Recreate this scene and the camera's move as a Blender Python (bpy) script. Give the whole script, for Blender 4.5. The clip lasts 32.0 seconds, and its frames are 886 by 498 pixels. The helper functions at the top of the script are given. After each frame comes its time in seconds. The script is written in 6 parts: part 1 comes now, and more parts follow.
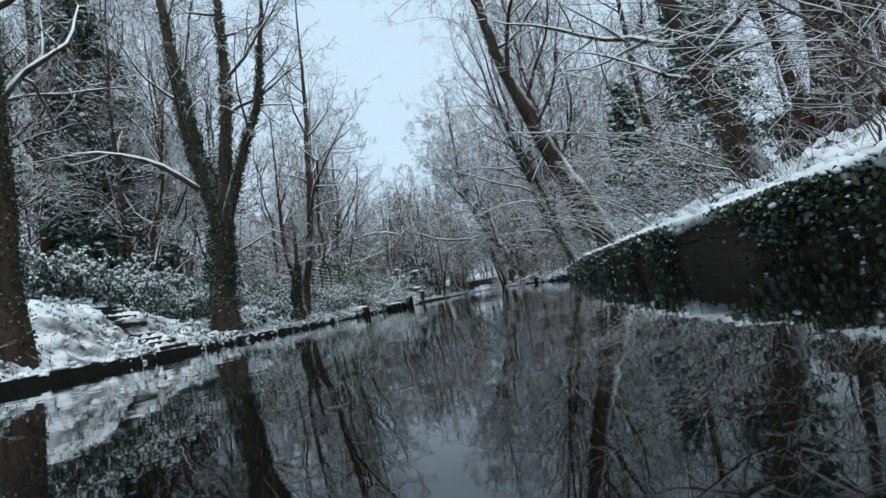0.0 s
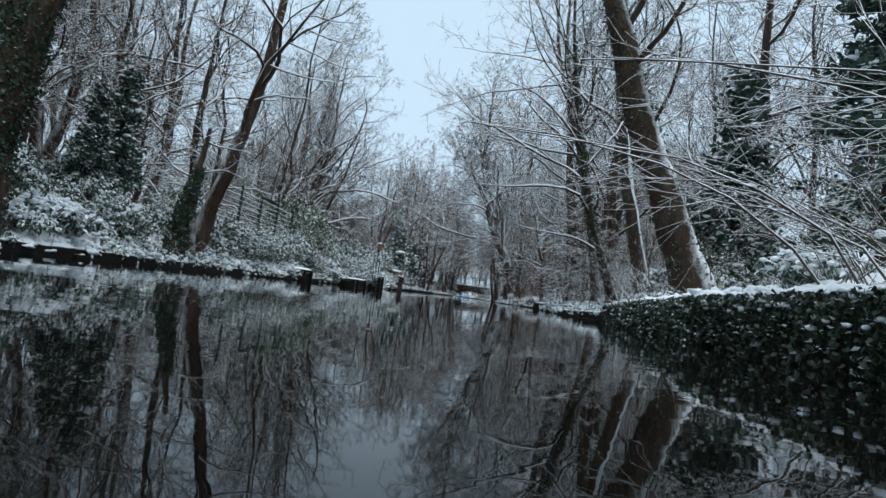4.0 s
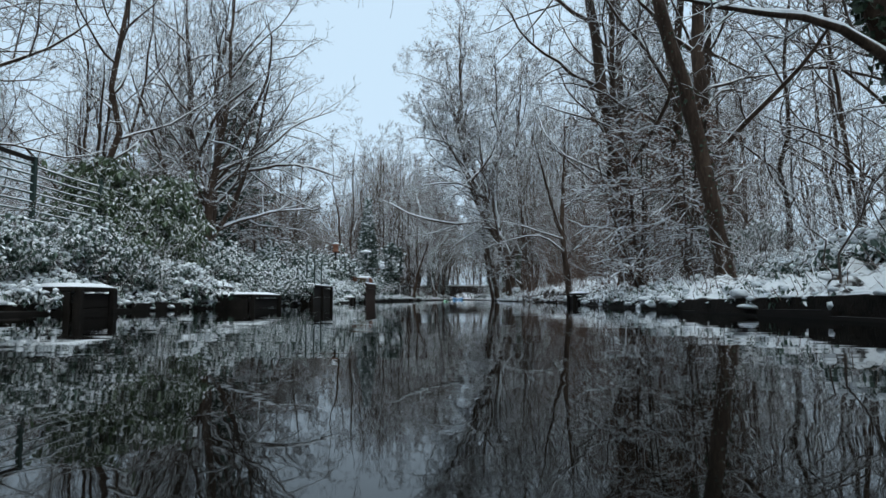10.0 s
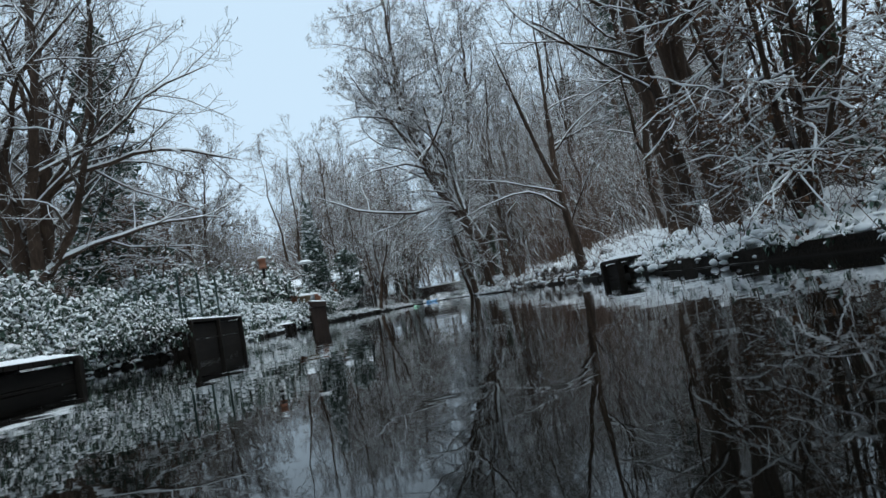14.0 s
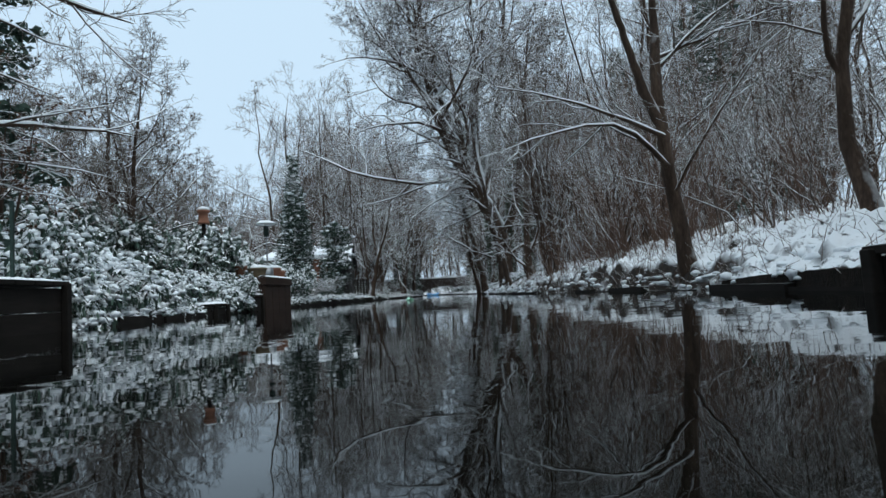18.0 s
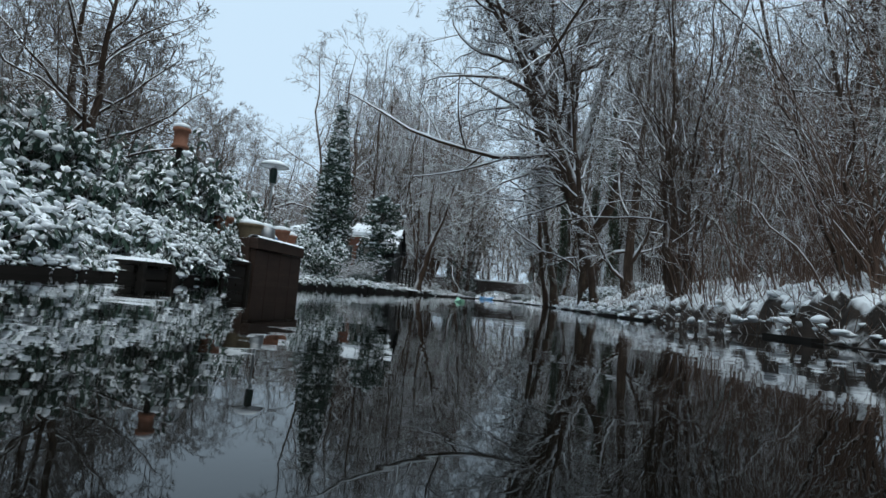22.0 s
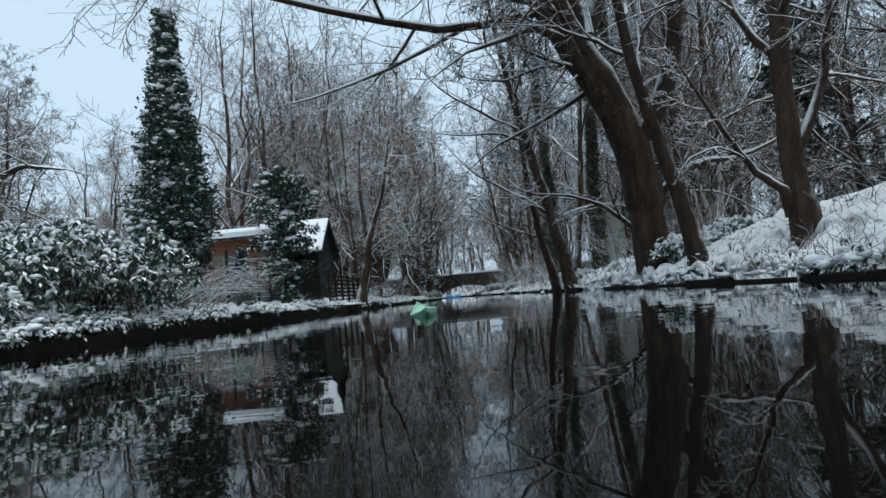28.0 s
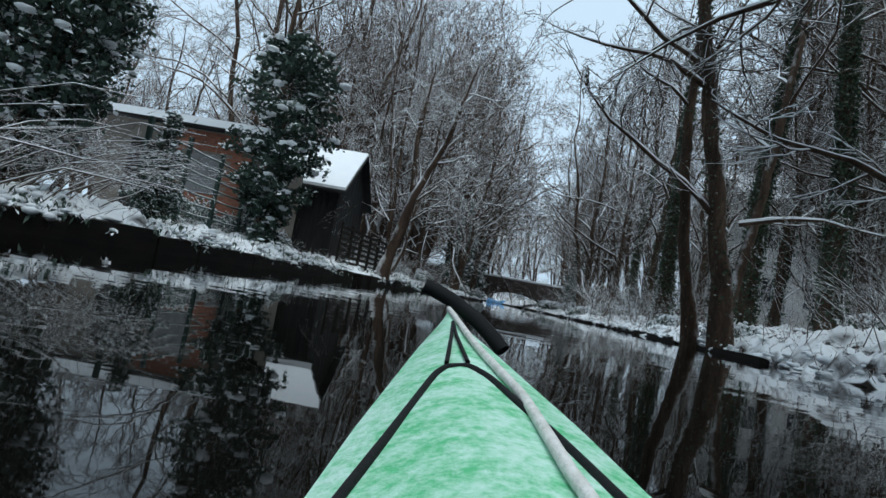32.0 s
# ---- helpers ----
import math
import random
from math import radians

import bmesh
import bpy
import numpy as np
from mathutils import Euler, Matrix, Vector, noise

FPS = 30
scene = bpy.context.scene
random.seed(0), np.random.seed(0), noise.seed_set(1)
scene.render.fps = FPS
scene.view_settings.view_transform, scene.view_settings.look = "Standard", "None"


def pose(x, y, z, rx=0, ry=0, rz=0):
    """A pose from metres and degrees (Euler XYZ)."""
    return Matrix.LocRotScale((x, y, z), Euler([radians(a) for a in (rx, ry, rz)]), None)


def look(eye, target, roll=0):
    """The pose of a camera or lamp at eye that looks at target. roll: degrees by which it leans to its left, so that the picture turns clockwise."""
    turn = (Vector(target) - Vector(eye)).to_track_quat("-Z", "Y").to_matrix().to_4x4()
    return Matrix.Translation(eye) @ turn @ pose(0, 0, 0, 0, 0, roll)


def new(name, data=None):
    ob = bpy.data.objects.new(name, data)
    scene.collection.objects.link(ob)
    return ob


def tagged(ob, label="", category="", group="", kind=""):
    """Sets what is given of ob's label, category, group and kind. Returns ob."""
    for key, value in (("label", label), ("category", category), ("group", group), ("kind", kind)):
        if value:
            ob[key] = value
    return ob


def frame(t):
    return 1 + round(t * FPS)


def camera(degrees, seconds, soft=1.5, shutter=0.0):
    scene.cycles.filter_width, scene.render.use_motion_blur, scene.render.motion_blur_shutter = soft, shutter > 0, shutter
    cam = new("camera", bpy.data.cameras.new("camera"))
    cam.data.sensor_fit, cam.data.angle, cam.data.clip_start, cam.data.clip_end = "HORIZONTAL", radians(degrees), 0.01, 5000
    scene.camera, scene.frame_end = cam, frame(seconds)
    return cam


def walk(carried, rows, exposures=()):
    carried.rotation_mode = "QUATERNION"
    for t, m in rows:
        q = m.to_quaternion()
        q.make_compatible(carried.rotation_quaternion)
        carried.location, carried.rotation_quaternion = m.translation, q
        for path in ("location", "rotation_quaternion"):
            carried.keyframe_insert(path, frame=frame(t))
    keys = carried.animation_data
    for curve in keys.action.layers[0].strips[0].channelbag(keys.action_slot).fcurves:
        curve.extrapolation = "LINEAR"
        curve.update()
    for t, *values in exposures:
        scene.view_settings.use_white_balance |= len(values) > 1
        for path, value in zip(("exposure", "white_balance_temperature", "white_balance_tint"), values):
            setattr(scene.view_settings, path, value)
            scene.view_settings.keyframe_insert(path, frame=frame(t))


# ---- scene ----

EYE, WATER_LEVEL = 0.30, 0.12
cam = camera(73.99, 32.0)
# seconds, x, y, yaw, pitch, roll of the camera on its boat
ROWS = [
    (0.0, -0.182, -0.103, 1.56, 4.60, -10.55),
    (0.5, -0.133, 0.836, 3.74, 4.59, -0.99),
    (1.0, -0.083, 1.758, 4.24, 4.17, 7.31),
    (1.5, -0.056, 2.712, 0.33, 4.53, 6.97),
    (2.0, -0.049, 3.658, -4.34, 4.56, -10.64),
    (2.5, -0.017, 4.584, -4.49, 4.61, -20.96),
    (3.0, 0.022, 5.501, -0.23, 4.71, -10.46),
    (3.5, 0.059, 6.351, 1.69, 4.26, 8.41),
    (5.5, 0.278, 9.890, 2.04, 4.59, 1.59),
    (6.0, 0.305, 10.789, 1.87, 4.48, 4.68),
    (6.5, 0.353, 11.703, -1.12, 4.92, -3.01),
    (7.0, 0.387, 12.591, -2.33, 4.64, -8.19),
    (7.5, 0.344, 13.498, -0.24, 4.78, -3.02),
    (8.0, 0.314, 14.405, 1.60, 4.50, 3.09),
    (8.5, 0.351, 15.303, 0.47, 4.58, 5.05),
    (9.0, 0.446, 16.229, -2.99, 4.83, -9.60),
    (9.5, 0.481, 17.129, -2.85, 4.61, -13.41),
    (10.0, 0.456, 18.019, 0.76, 4.85, -0.32),
    (10.5, 0.452, 18.915, 2.21, 4.34, 3.58),
    (11.0, 0.514, 19.816, 0.50, 4.72, 0.78),
    (11.5, 0.572, 20.649, -1.62, 4.82, -11.98),
    (12.0, 0.571, 21.463, -0.34, 4.64, -4.28),
    (12.5, 0.521, 22.310, 1.96, 4.70, 4.40),
    (13.0, 0.511, 23.159, 2.66, 4.19, 9.74),
    (13.5, 0.568, 24.052, -0.11, 4.69, 3.47),
    (14.0, 0.644, 24.975, -2.53, 4.76, -10.28),
    (14.5, 0.744, 25.813, -1.54, 4.61, -7.53),
    (16.5, 0.801, 29.294, -1.35, 4.45, -6.40),
    (17.0, 0.840, 30.092, -1.14, 4.39, -2.31),
    (17.5, 0.864, 30.907, -1.48, 4.33, -3.07),
    (18.0, 0.891, 31.688, -1.68, 4.32, -3.65),
    (18.5, 0.909, 32.445, -1.77, 4.24, -1.50),
    (19.0, 0.909, 33.184, -1.92, 4.30, -7.07),
    (19.5, 0.824, 33.940, 2.04, 4.38, 4.63),
    (20.0, 0.767, 34.691, 4.41, 4.09, 6.75),
    (20.5, 0.775, 35.470, 3.37, 4.47, -1.09),
    (21.0, 0.816, 36.287, 0.47, 4.52, -11.02),
    (21.5, 0.789, 37.068, 1.11, 4.40, -5.89),
    (22.0, 0.721, 37.833, 3.99, 4.40, 5.03),
    (22.5, 0.706, 38.604, 4.92, 4.12, 2.99),
    (23.0, 0.773, 39.449, 2.25, 4.60, -5.23),
    (23.5, 0.787, 40.305, 0.69, 4.31, -10.25),
    (24.0, 0.699, 41.126, 3.24, 4.50, 2.36),
    (24.5, 0.596, 41.996, 5.47, 4.17, 5.19),
    (26.5, 0.422, 45.688, 3.48, 4.64, 1.56),
    (27.0, 0.365, 46.550, 4.72, 4.16, 5.96),
    (27.5, 0.361, 47.437, 3.12, 4.40, 7.29),
    (28.0, 0.379, 48.336, -0.46, 4.64, -5.64),
    (28.5, 0.372, 49.226, -1.78, 4.36, -15.95),
    (29.0, 0.307, 50.119, 0.50, 4.61, -13.63),
    (29.5, 0.228, 51.016, 3.62, 4.48, -2.41),
    (30.0, 0.183, 51.911, 4.36, 4.28, 5.24),
    (30.5, 0.177, 52.795, 1.79, 4.48, 1.03),
    (31.0, 0.164, 53.680, 0.28, 4.48, -9.11),
    (31.5, 0.111, 54.603, 2.52, 4.49, 0.48),
    (32.0, 0.056, 55.526, 4.40, 4.06, 10.45),
]


def eye_pose(x, y, yaw, pitch, roll):
    return pose(x, y, EYE, 90 + pitch, 0, yaw) @ pose(0, 0, 0, 0, 0, roll)


EXPOSURE, KELVIN, TINT = 0.17, 6000.0, 1.5
walk(cam, [(t, eye_pose(x, y, yaw, pitch, roll)) for t, x, y, yaw, pitch, roll in ROWS], [(0.0, EXPOSURE, KELVIN, TINT), (32.0, EXPOSURE, KELVIN, TINT)])

# ---- world and light: a bright overcast winter sky ----
world = bpy.data.worlds.new("sky")
scene.world = world
world.use_nodes = True
wn, wl = world.node_tree.nodes, world.node_tree.links
sky = wn.new("ShaderNodeTexSky")
sky.sky_type, sky.sun_disc = "NISHITA", False
sky.sun_elevation, sky.sun_rotation = radians(74), radians(150)
sky.air_density, sky.dust_density, sky.ozone_density = 1.0, 4.0, 1.0
pale = wn.new("ShaderNodeHueSaturation")
pale.inputs["Saturation"].default_value = 0.5
wl.new(sky.outputs[0], pale.inputs["Color"])
cloud = wn.new("ShaderNodeMix")
cloud.data_type = "RGBA"
cloud.inputs[0].default_value = 0.88
cloud.inputs[7].default_value = (6.5, 7.6, 8.95, 1)
wl.new(pale.outputs[0], cloud.inputs[6])
wl.new(cloud.outputs[2], wn["Background"].inputs["Color"])
wn["Background"].inputs["Strength"].default_value = 0.100
sun = new("sun", bpy.data.lights.new("sun", "SUN"))
sun.data.energy, sun.data.angle, sun.data.color = 1.5, radians(50), (1.0, 0.97, 0.93)
sun.matrix_world = look((0, 0, 60), (-8, 14, 0))

# ---- materials ----


def mat(name, rough=0.8, metal=0.0):
    m = bpy.data.materials.new(name)
    m.use_nodes = True
    b = m.node_tree.nodes["Principled BSDF"]
    b.inputs["Roughness"].default_value, b.inputs["Metallic"].default_value = rough, metal
    if rough >= 0.6:
        b.inputs["Specular IOR Level"].default_value = 0.2
    return m, m.node_tree.nodes, m.node_tree.links, b


def noise_node(n, l, scale, detail=4.0, rough=0.6, stretch=None, coords="Object"):
    tc = n.new("ShaderNodeTexCoord")
    t = n.new("ShaderNodeTexNoise")
    t.inputs["Scale"].default_value, t.inputs["Detail"].default_value, t.inputs["Roughness"].default_value = scale, detail, rough
    if stretch:
        mp = n.new("ShaderNodeMapping")
        mp.inputs["Scale"].default_value = stretch
        l.new(tc.outputs[coords], mp.inputs["Vector"])
        l.new(mp.outputs[0], t.inputs["Vector"])
    else:
        l.new(tc.outputs[coords], t.inputs["Vector"])
    return t.outputs["Fac"]


def ramp(n, l, fac, stops):
    r = n.new("ShaderNodeValToRGB")
    e = r.color_ramp.elements
    while len(e) < len(stops):
        e.new(0.5)
    for el, (p, c) in zip(e, stops):
        el.position, el.color = p, (*c, 1) if len(c) == 3 else c
    l.new(fac, r.inputs["Fac"])
    return r.outputs["Color"]


def mix(n, l, fac, a, b):
    m = n.new("ShaderNodeMix")
    m.data_type = "RGBA"
    for sock, v in ((m.inputs[0], fac), (m.inputs[6], a), (m.inputs[7], b)):
        if isinstance(v, (int, float)):
            sock.default_value = v
        elif isinstance(v, tuple):
            sock.default_value = (*v, 1)
        else:
            l.new(v, sock)
    return m.outputs[2]


def calc(n, l, op, a, b):
    m = n.new("ShaderNodeMath")
    m.operation, m.use_clamp = op, op in ("MULTIPLY", "ADD")
    for sock, v in ((m.inputs[0], a), (m.inputs[1], b)):
        if isinstance(v, (int, float)):
            sock.default_value = v
        else:
            l.new(v, sock)
    return m.outputs[0]


def bump(n, l, b, height, strength, dist):
    k = n.new("ShaderNodeBump")
    k.inputs["Strength"].default_value, k.inputs["Distance"].default_value = strength, dist
    l.new(height, k.inputs["Height"])
    l.new(k.outputs[0], b.inputs["Normal"])


def facing_up(n, l, low, high, wobble=0.0, scale=3.0):
    """How much a face points to the sky, from 0 at low to 1 at high, made uneven by noise: where snow lies."""
    g = n.new("ShaderNodeNewGeometry")
    s = n.new("ShaderNodeSeparateXYZ")
    l.new(g.outputs["Normal"], s.inputs[0])
    z = s.outputs["Z"]
    if wobble:
        z = calc(n, l, "SUBTRACT", z, calc(n, l, "MULTIPLY", noise_node(n, l, scale), wobble))
    r = n.new("ShaderNodeMapRange")
    r.inputs["From Min"].default_value, r.inputs["From Max"].default_value = low, high
    l.new(z, r.inputs["Value"])
    return r.outputs[0]


SNOW = (0.88, 0.90, 0.92)


def surface(name, stops, scale, rough=0.85, snow=None, wobble=0.5, stretch=None, bumps=0.5, dist=0.01, metal=0.0, snow_scale=3.0, vary=0.0, fine=6.0):
    """A weathered surface: two scales of noise through a ramp, with snow on what faces up."""
    m, n, l, b = mat(name, rough, metal)
    f1 = noise_node(n, l, scale, 6, 0.65, stretch)
    f2 = noise_node(n, l, scale * fine, 3, 0.6, stretch)
    f = calc(n, l, "ADD", calc(n, l, "MULTIPLY", f1, 0.65), calc(n, l, "MULTIPLY", f2, 0.35))
    col = ramp(n, l, f, stops)
    if vary:
        oi = n.new("ShaderNodeObjectInfo")
        hs = n.new("ShaderNodeHueSaturation")
        l.new(calc(n, l, "ADD", calc(n, l, "MULTIPLY", oi.outputs["Random"], vary), 1 - vary / 2), hs.inputs["Value"])
        l.new(col, hs.inputs["Color"])
        col = hs.outputs[0]
        m.node_tree.nodes[hs.name].inputs["Saturation"].default_value = 1.0
    if snow:
        col = mix(n, l, facing_up(n, l, *snow, wobble, snow_scale), col, SNOW)
    l.new(col, b.inputs["Base Color"])
    bump(n, l, b, f, bumps, dist)
    return m


BARK = surface("bark", [(0.3, (0.016, 0.011, 0.008)), (0.5, (0.062, 0.040, 0.028)), (0.7, (0.135, 0.092, 0.064))], 5, snow=(-0.10, 0.14), wobble=0.5, stretch=(1, 1, 0.25), bumps=1.0, dist=0.035, vary=0.5)
TWIG = surface("twig_bark", [(0.3, (0.055, 0.042, 0.034)), (0.7, (0.15, 0.118, 0.098))], 4, snow=(-0.05, 0.18), wobble=0.35, snow_scale=1.2, bumps=0.2, vary=0.4)
FAR_TWIG = surface("grey_twig_bark", [(0.3, (0.07, 0.055, 0.044)), (0.7, (0.17, 0.135, 0.112))], 4, snow=(0.38, 0.75), wobble=0.35, snow_scale=0.8, bumps=0.2, vary=0.4)
RED_TWIG = surface("russet_twig_bark", [(0.3, (0.085, 0.052, 0.038)), (0.7, (0.20, 0.130, 0.095))], 4, snow=(0.12, 0.4), wobble=0.4, snow_scale=1.2, bumps=0.2, vary=0.4)
WALL_IVY = surface("wall_ivy_leaf", [(0.3, (0.012, 0.022, 0.012)), (0.7, (0.05, 0.075, 0.04))], 6, rough=0.5, snow=(0.5, 0.85), wobble=0.5, snow_scale=2.5, bumps=0.1)
IVY = surface("ivy_leaf", [(0.3, (0.012, 0.025, 0.012)), (0.7, (0.045, 0.075, 0.035))], 6, rough=0.5, snow=(0.45, 0.8), wobble=0.5, snow_scale=1.5, bumps=0.1)
LEAF = surface("evergreen_leaf", [(0.3, (0.026, 0.052, 0.036)), (0.7, (0.085, 0.140, 0.100))], 4, rough=0.55, snow=(0.22, 0.52), wobble=0.55, snow_scale=4.0, bumps=0.1, vary=0.3)
BAMBOO = surface("bamboo_leaf", [(0.3, (0.035, 0.06, 0.028)), (0.7, (0.10, 0.15, 0.06))], 4, rough=0.55, snow=(0.30, 0.7), wobble=0.5, snow_scale=1.6, bumps=0.1)
NEEDLE = surface("conifer_needle", [(0.3, (0.022, 0.040, 0.030)), (0.7, (0.065, 0.100, 0.074))], 4, rough=0.65, snow=(0.18, 0.5), wobble=0.55, snow_scale=1.3, bumps=0.1, vary=0.3)
DRY_LEAF = surface("dry_beech_leaf", [(0.3, (0.06, 0.03, 0.018)), (0.7, (0.17, 0.085, 0.045))], 6, rough=0.7, snow=(0.25, 0.7), wobble=0.4, snow_scale=1.5, bumps=0.1)
SNOW_MAT = surface("snow", [(0.3, (0.82, 0.85, 0.88)), (0.7, (0.90, 0.92, 0.94))], 2.0, rough=0.7, bumps=0.6, dist=0.03, fine=9)
TIMBER = surface("wet_dark_timber", [(0.3, (0.008, 0.007, 0.006)), (0.7, (0.028, 0.022, 0.018))], 3, rough=0.85, snow=(0.85, 1.1), wobble=0.3, stretch=(1, 0.2, 1), bumps=0.6)
STONE = surface("dark_wet_stone", [(0.3, (0.022, 0.018, 0.015)), (0.7, (0.075, 0.058, 0.046))], 2.5, rough=0.8, snow=(0.55, 0.85), wobble=0.4, bumps=0.7, dist=0.02)
BRICK = surface("red_brick", [(0.3, (0.16, 0.065, 0.042)), (0.7, (0.30, 0.13, 0.085))], 9, rough=0.85, snow=(0.6, 0.85), wobble=0.2, bumps=0.4, vary=0.35)
MORTAR = surface("mortar", [(0.3, (0.13, 0.115, 0.10)), (0.7, (0.22, 0.20, 0.175))], 12, rough=0.9)
BROWN_WOOD = surface("brown_stained_board", [(0.3, (0.022, 0.014, 0.011)), (0.7, (0.064, 0.039, 0.029))], 4, rough=0.65, snow=(0.6, 0.85), wobble=0.2, stretch=(0.2, 0.2, 1.5), bumps=0.4)
BLACK_WOOD = surface("black_stained_board", [(0.3, (0.008, 0.008, 0.008)), (0.7, (0.028, 0.027, 0.027))], 4, rough=0.7, stretch=(1, 1, 0.2), bumps=0.4)
TERRACOTTA = surface("terracotta", [(0.3, (0.19, 0.085, 0.052)), (0.7, (0.31, 0.15, 0.098))], 8, rough=0.85, snow=(0.75, 0.95), wobble=0.2, bumps=0.2, vary=0.3)
METAL = surface("grey_metal", [(0.3, (0.16, 0.165, 0.17)), (0.7, (0.27, 0.275, 0.28))], 6, rough=0.4, metal=0.7, snow=(0.7, 0.9), wobble=0.1, bumps=0.1)
GREEN_METAL = surface("dark_green_metal", [(0.3, (0.010, 0.026, 0.020)), (0.7, (0.025, 0.05, 0.04))], 6, rough=0.5, snow=(0.35, 0.7), wobble=0.3, bumps=0.1)
PLASTER = surface("pale_render", [(0.3, (0.46, 0.46, 0.45)), (0.7, (0.60, 0.60, 0.58))], 3, rough=0.9, bumps=0.2)
BLUE = surface("blue_tarpaulin", [(0.3, (0.10, 0.36, 0.72)), (0.7, (0.2, 0.48, 0.85))], 3, rough=0.5, bumps=0.3)

WATER, n, l, b = mat("canal_water", 0.02)
b.inputs["Base Color"].default_value = (0.004, 0.0038, 0.0032, 1)
b.inputs["IOR"].default_value = 1.333
w1 = noise_node(n, l, 0.9, 2, 0.45, (1.0, 2.6, 1.0))
w2 = noise_node(n, l, 5.0, 2, 0.5, (1.0, 2.2, 1.0))
bump(n, l, b, calc(n, l, "ADD", calc(n, l, "MULTIPLY", w1, 0.8), calc(n, l, "MULTIPLY", w2, 0.08)), 0.06, 0.05)

GROUND, n, l, b = mat("snowy_ground", 0.75)
g1 = noise_node(n, l, 1.1, 8, 0.7)
g2 = noise_node(n, l, 4.5, 5, 0.65)
up = facing_up(n, l, 0.38, 0.66, 0.35, 3.0)
patch = ramp(n, l, calc(n, l, "ADD", calc(n, l, "MULTIPLY", g1, 0.45), calc(n, l, "MULTIPLY", g2, 0.55)), [(0.40, (0, 0, 0)), (0.46, (1, 1, 1))])
litter = ramp(n, l, g2, [(0.3, (0.012, 0.009, 0.007)), (0.7, (0.045, 0.032, 0.024))])
l.new(mix(n, l, calc(n, l, "MULTIPLY", up, patch), litter, SNOW), b.inputs["Base Color"])
bump(n, l, b, calc(n, l, "ADD", calc(n, l, "MULTIPLY", g1, 0.5), calc(n, l, "MULTIPLY", g2, 0.5)), 0.7, 0.08)

# ---- building blocks ----


def arrays_mesh(name, verts, quads, material, smooth=True):
    """A mesh from numpy arrays of corners and of faces (all with the same number of corners)."""
    me = bpy.data.meshes.new(name)
    verts, quads = np.asarray(verts, np.float32), np.asarray(quads, np.int32)
    k = quads.shape[1]
    me.vertices.add(len(verts))
    me.vertices.foreach_set("co", verts.ravel())
    me.loops.add(quads.size)
    me.loops.foreach_set("vertex_index", quads.ravel())
    me.polygons.add(len(quads))
    me.polygons.foreach_set("loop_start", np.arange(0, quads.size, k, dtype=np.int32))
    if smooth:
        me.polygons.foreach_set("use_smooth", np.ones(len(quads), bool))
    me.materials.append(material)
    me.update(calc_edges=True)
    me.validate()
    return me


def part(name, bm, material, parent=None, label=""):
    """Links a bmesh or a finished mesh as one object under a thing."""
    if isinstance(bm, bmesh.types.BMesh):
        me = bpy.data.meshes.new(name)
        bm.to_mesh(me)
        bm.free()
        me.materials.append(material)
    else:
        me = bm
    ob = new(name, me)
    ob.parent = parent
    return tagged(ob, label)


def thing(name, label, category, m=None, group="", kind=""):
    ob = new(name)
    ob.empty_display_size = 0.2
    if m is not None:
        ob.matrix_world = m
    return tagged(ob, label, category, group, kind)


def box(bm, x0, y0, z0, x1, y1, z1, bevel=0.0):
    vs = [bm.verts.new(c) for c in ((x0, y0, z0), (x1, y0, z0), (x1, y1, z0), (x0, y1, z0), (x0, y0, z1), (x1, y0, z1), (x1, y1, z1), (x0, y1, z1))]
    fs = [bm.faces.new([vs[i] for i in f]) for f in ((3, 2, 1, 0), (4, 5, 6, 7), (0, 1, 5, 4), (1, 2, 6, 5), (2, 3, 7, 6), (3, 0, 4, 7))]
    if bevel:
        es = {e for f in fs for e in f.edges}
        bmesh.ops.bevel(bm, geom=list(es), offset=bevel, segments=2, affect="EDGES", profile=0.5)
    return bm


def lathe(profile, n=20):
    """A turned shape from (radius, height) pairs."""
    bm = bmesh.new()
    rings = []
    for r, z in profile:
        rings.append([bm.verts.new((r * math.cos(2 * math.pi * i / n), r * math.sin(2 * math.pi * i / n), z)) for i in range(n)])
    for a, b_ in zip(rings, rings[1:]):
        for i in range(n):
            f = bm.faces.new((a[i], a[(i + 1) % n], b_[(i + 1) % n], b_[i]))
            f.smooth = True
    bm.faces.new(rings[-1])
    bm.faces.new(list(reversed(rings[0])))
    return bm


def tubes(P, R, n):
    """Tapered tubes along polylines P (B, k, 3) with radii R (B, k): corners and quads."""
    B, k, _ = P.shape
    T = np.gradient(P, axis=1)
    T /= np.linalg.norm(T, axis=2, keepdims=True) + 1e-9
    mean = T.mean(1)
    ref = np.where(np.abs(mean[:, 2:3]) < 0.8, np.array([[0, 0, 1.0]]), np.array([[1.0, 0, 0]]))[:, None, :]
    U = np.cross(T, np.broadcast_to(ref, T.shape))
    U /= np.linalg.norm(U, axis=2, keepdims=True) + 1e-9
    V = np.cross(T, U)
    a = np.arange(n) * 2 * math.pi / n
    v = P[:, :, None] + R[:, :, None, None] * (np.cos(a)[None, None, :, None] * U[:, :, None] + np.sin(a)[None, None, :, None] * V[:, :, None])
    base = (np.arange(B)[:, None, None] * k + np.arange(k - 1)[None, :, None]) * n
    i, j = np.arange(n)[None, None, :], (np.arange(n) + 1)[None, None, :] % n
    q = np.stack([base + i, base + i + n, base + j + n, base + j], -1)
    return v.reshape(-1, 3), q.reshape(-1, 4)


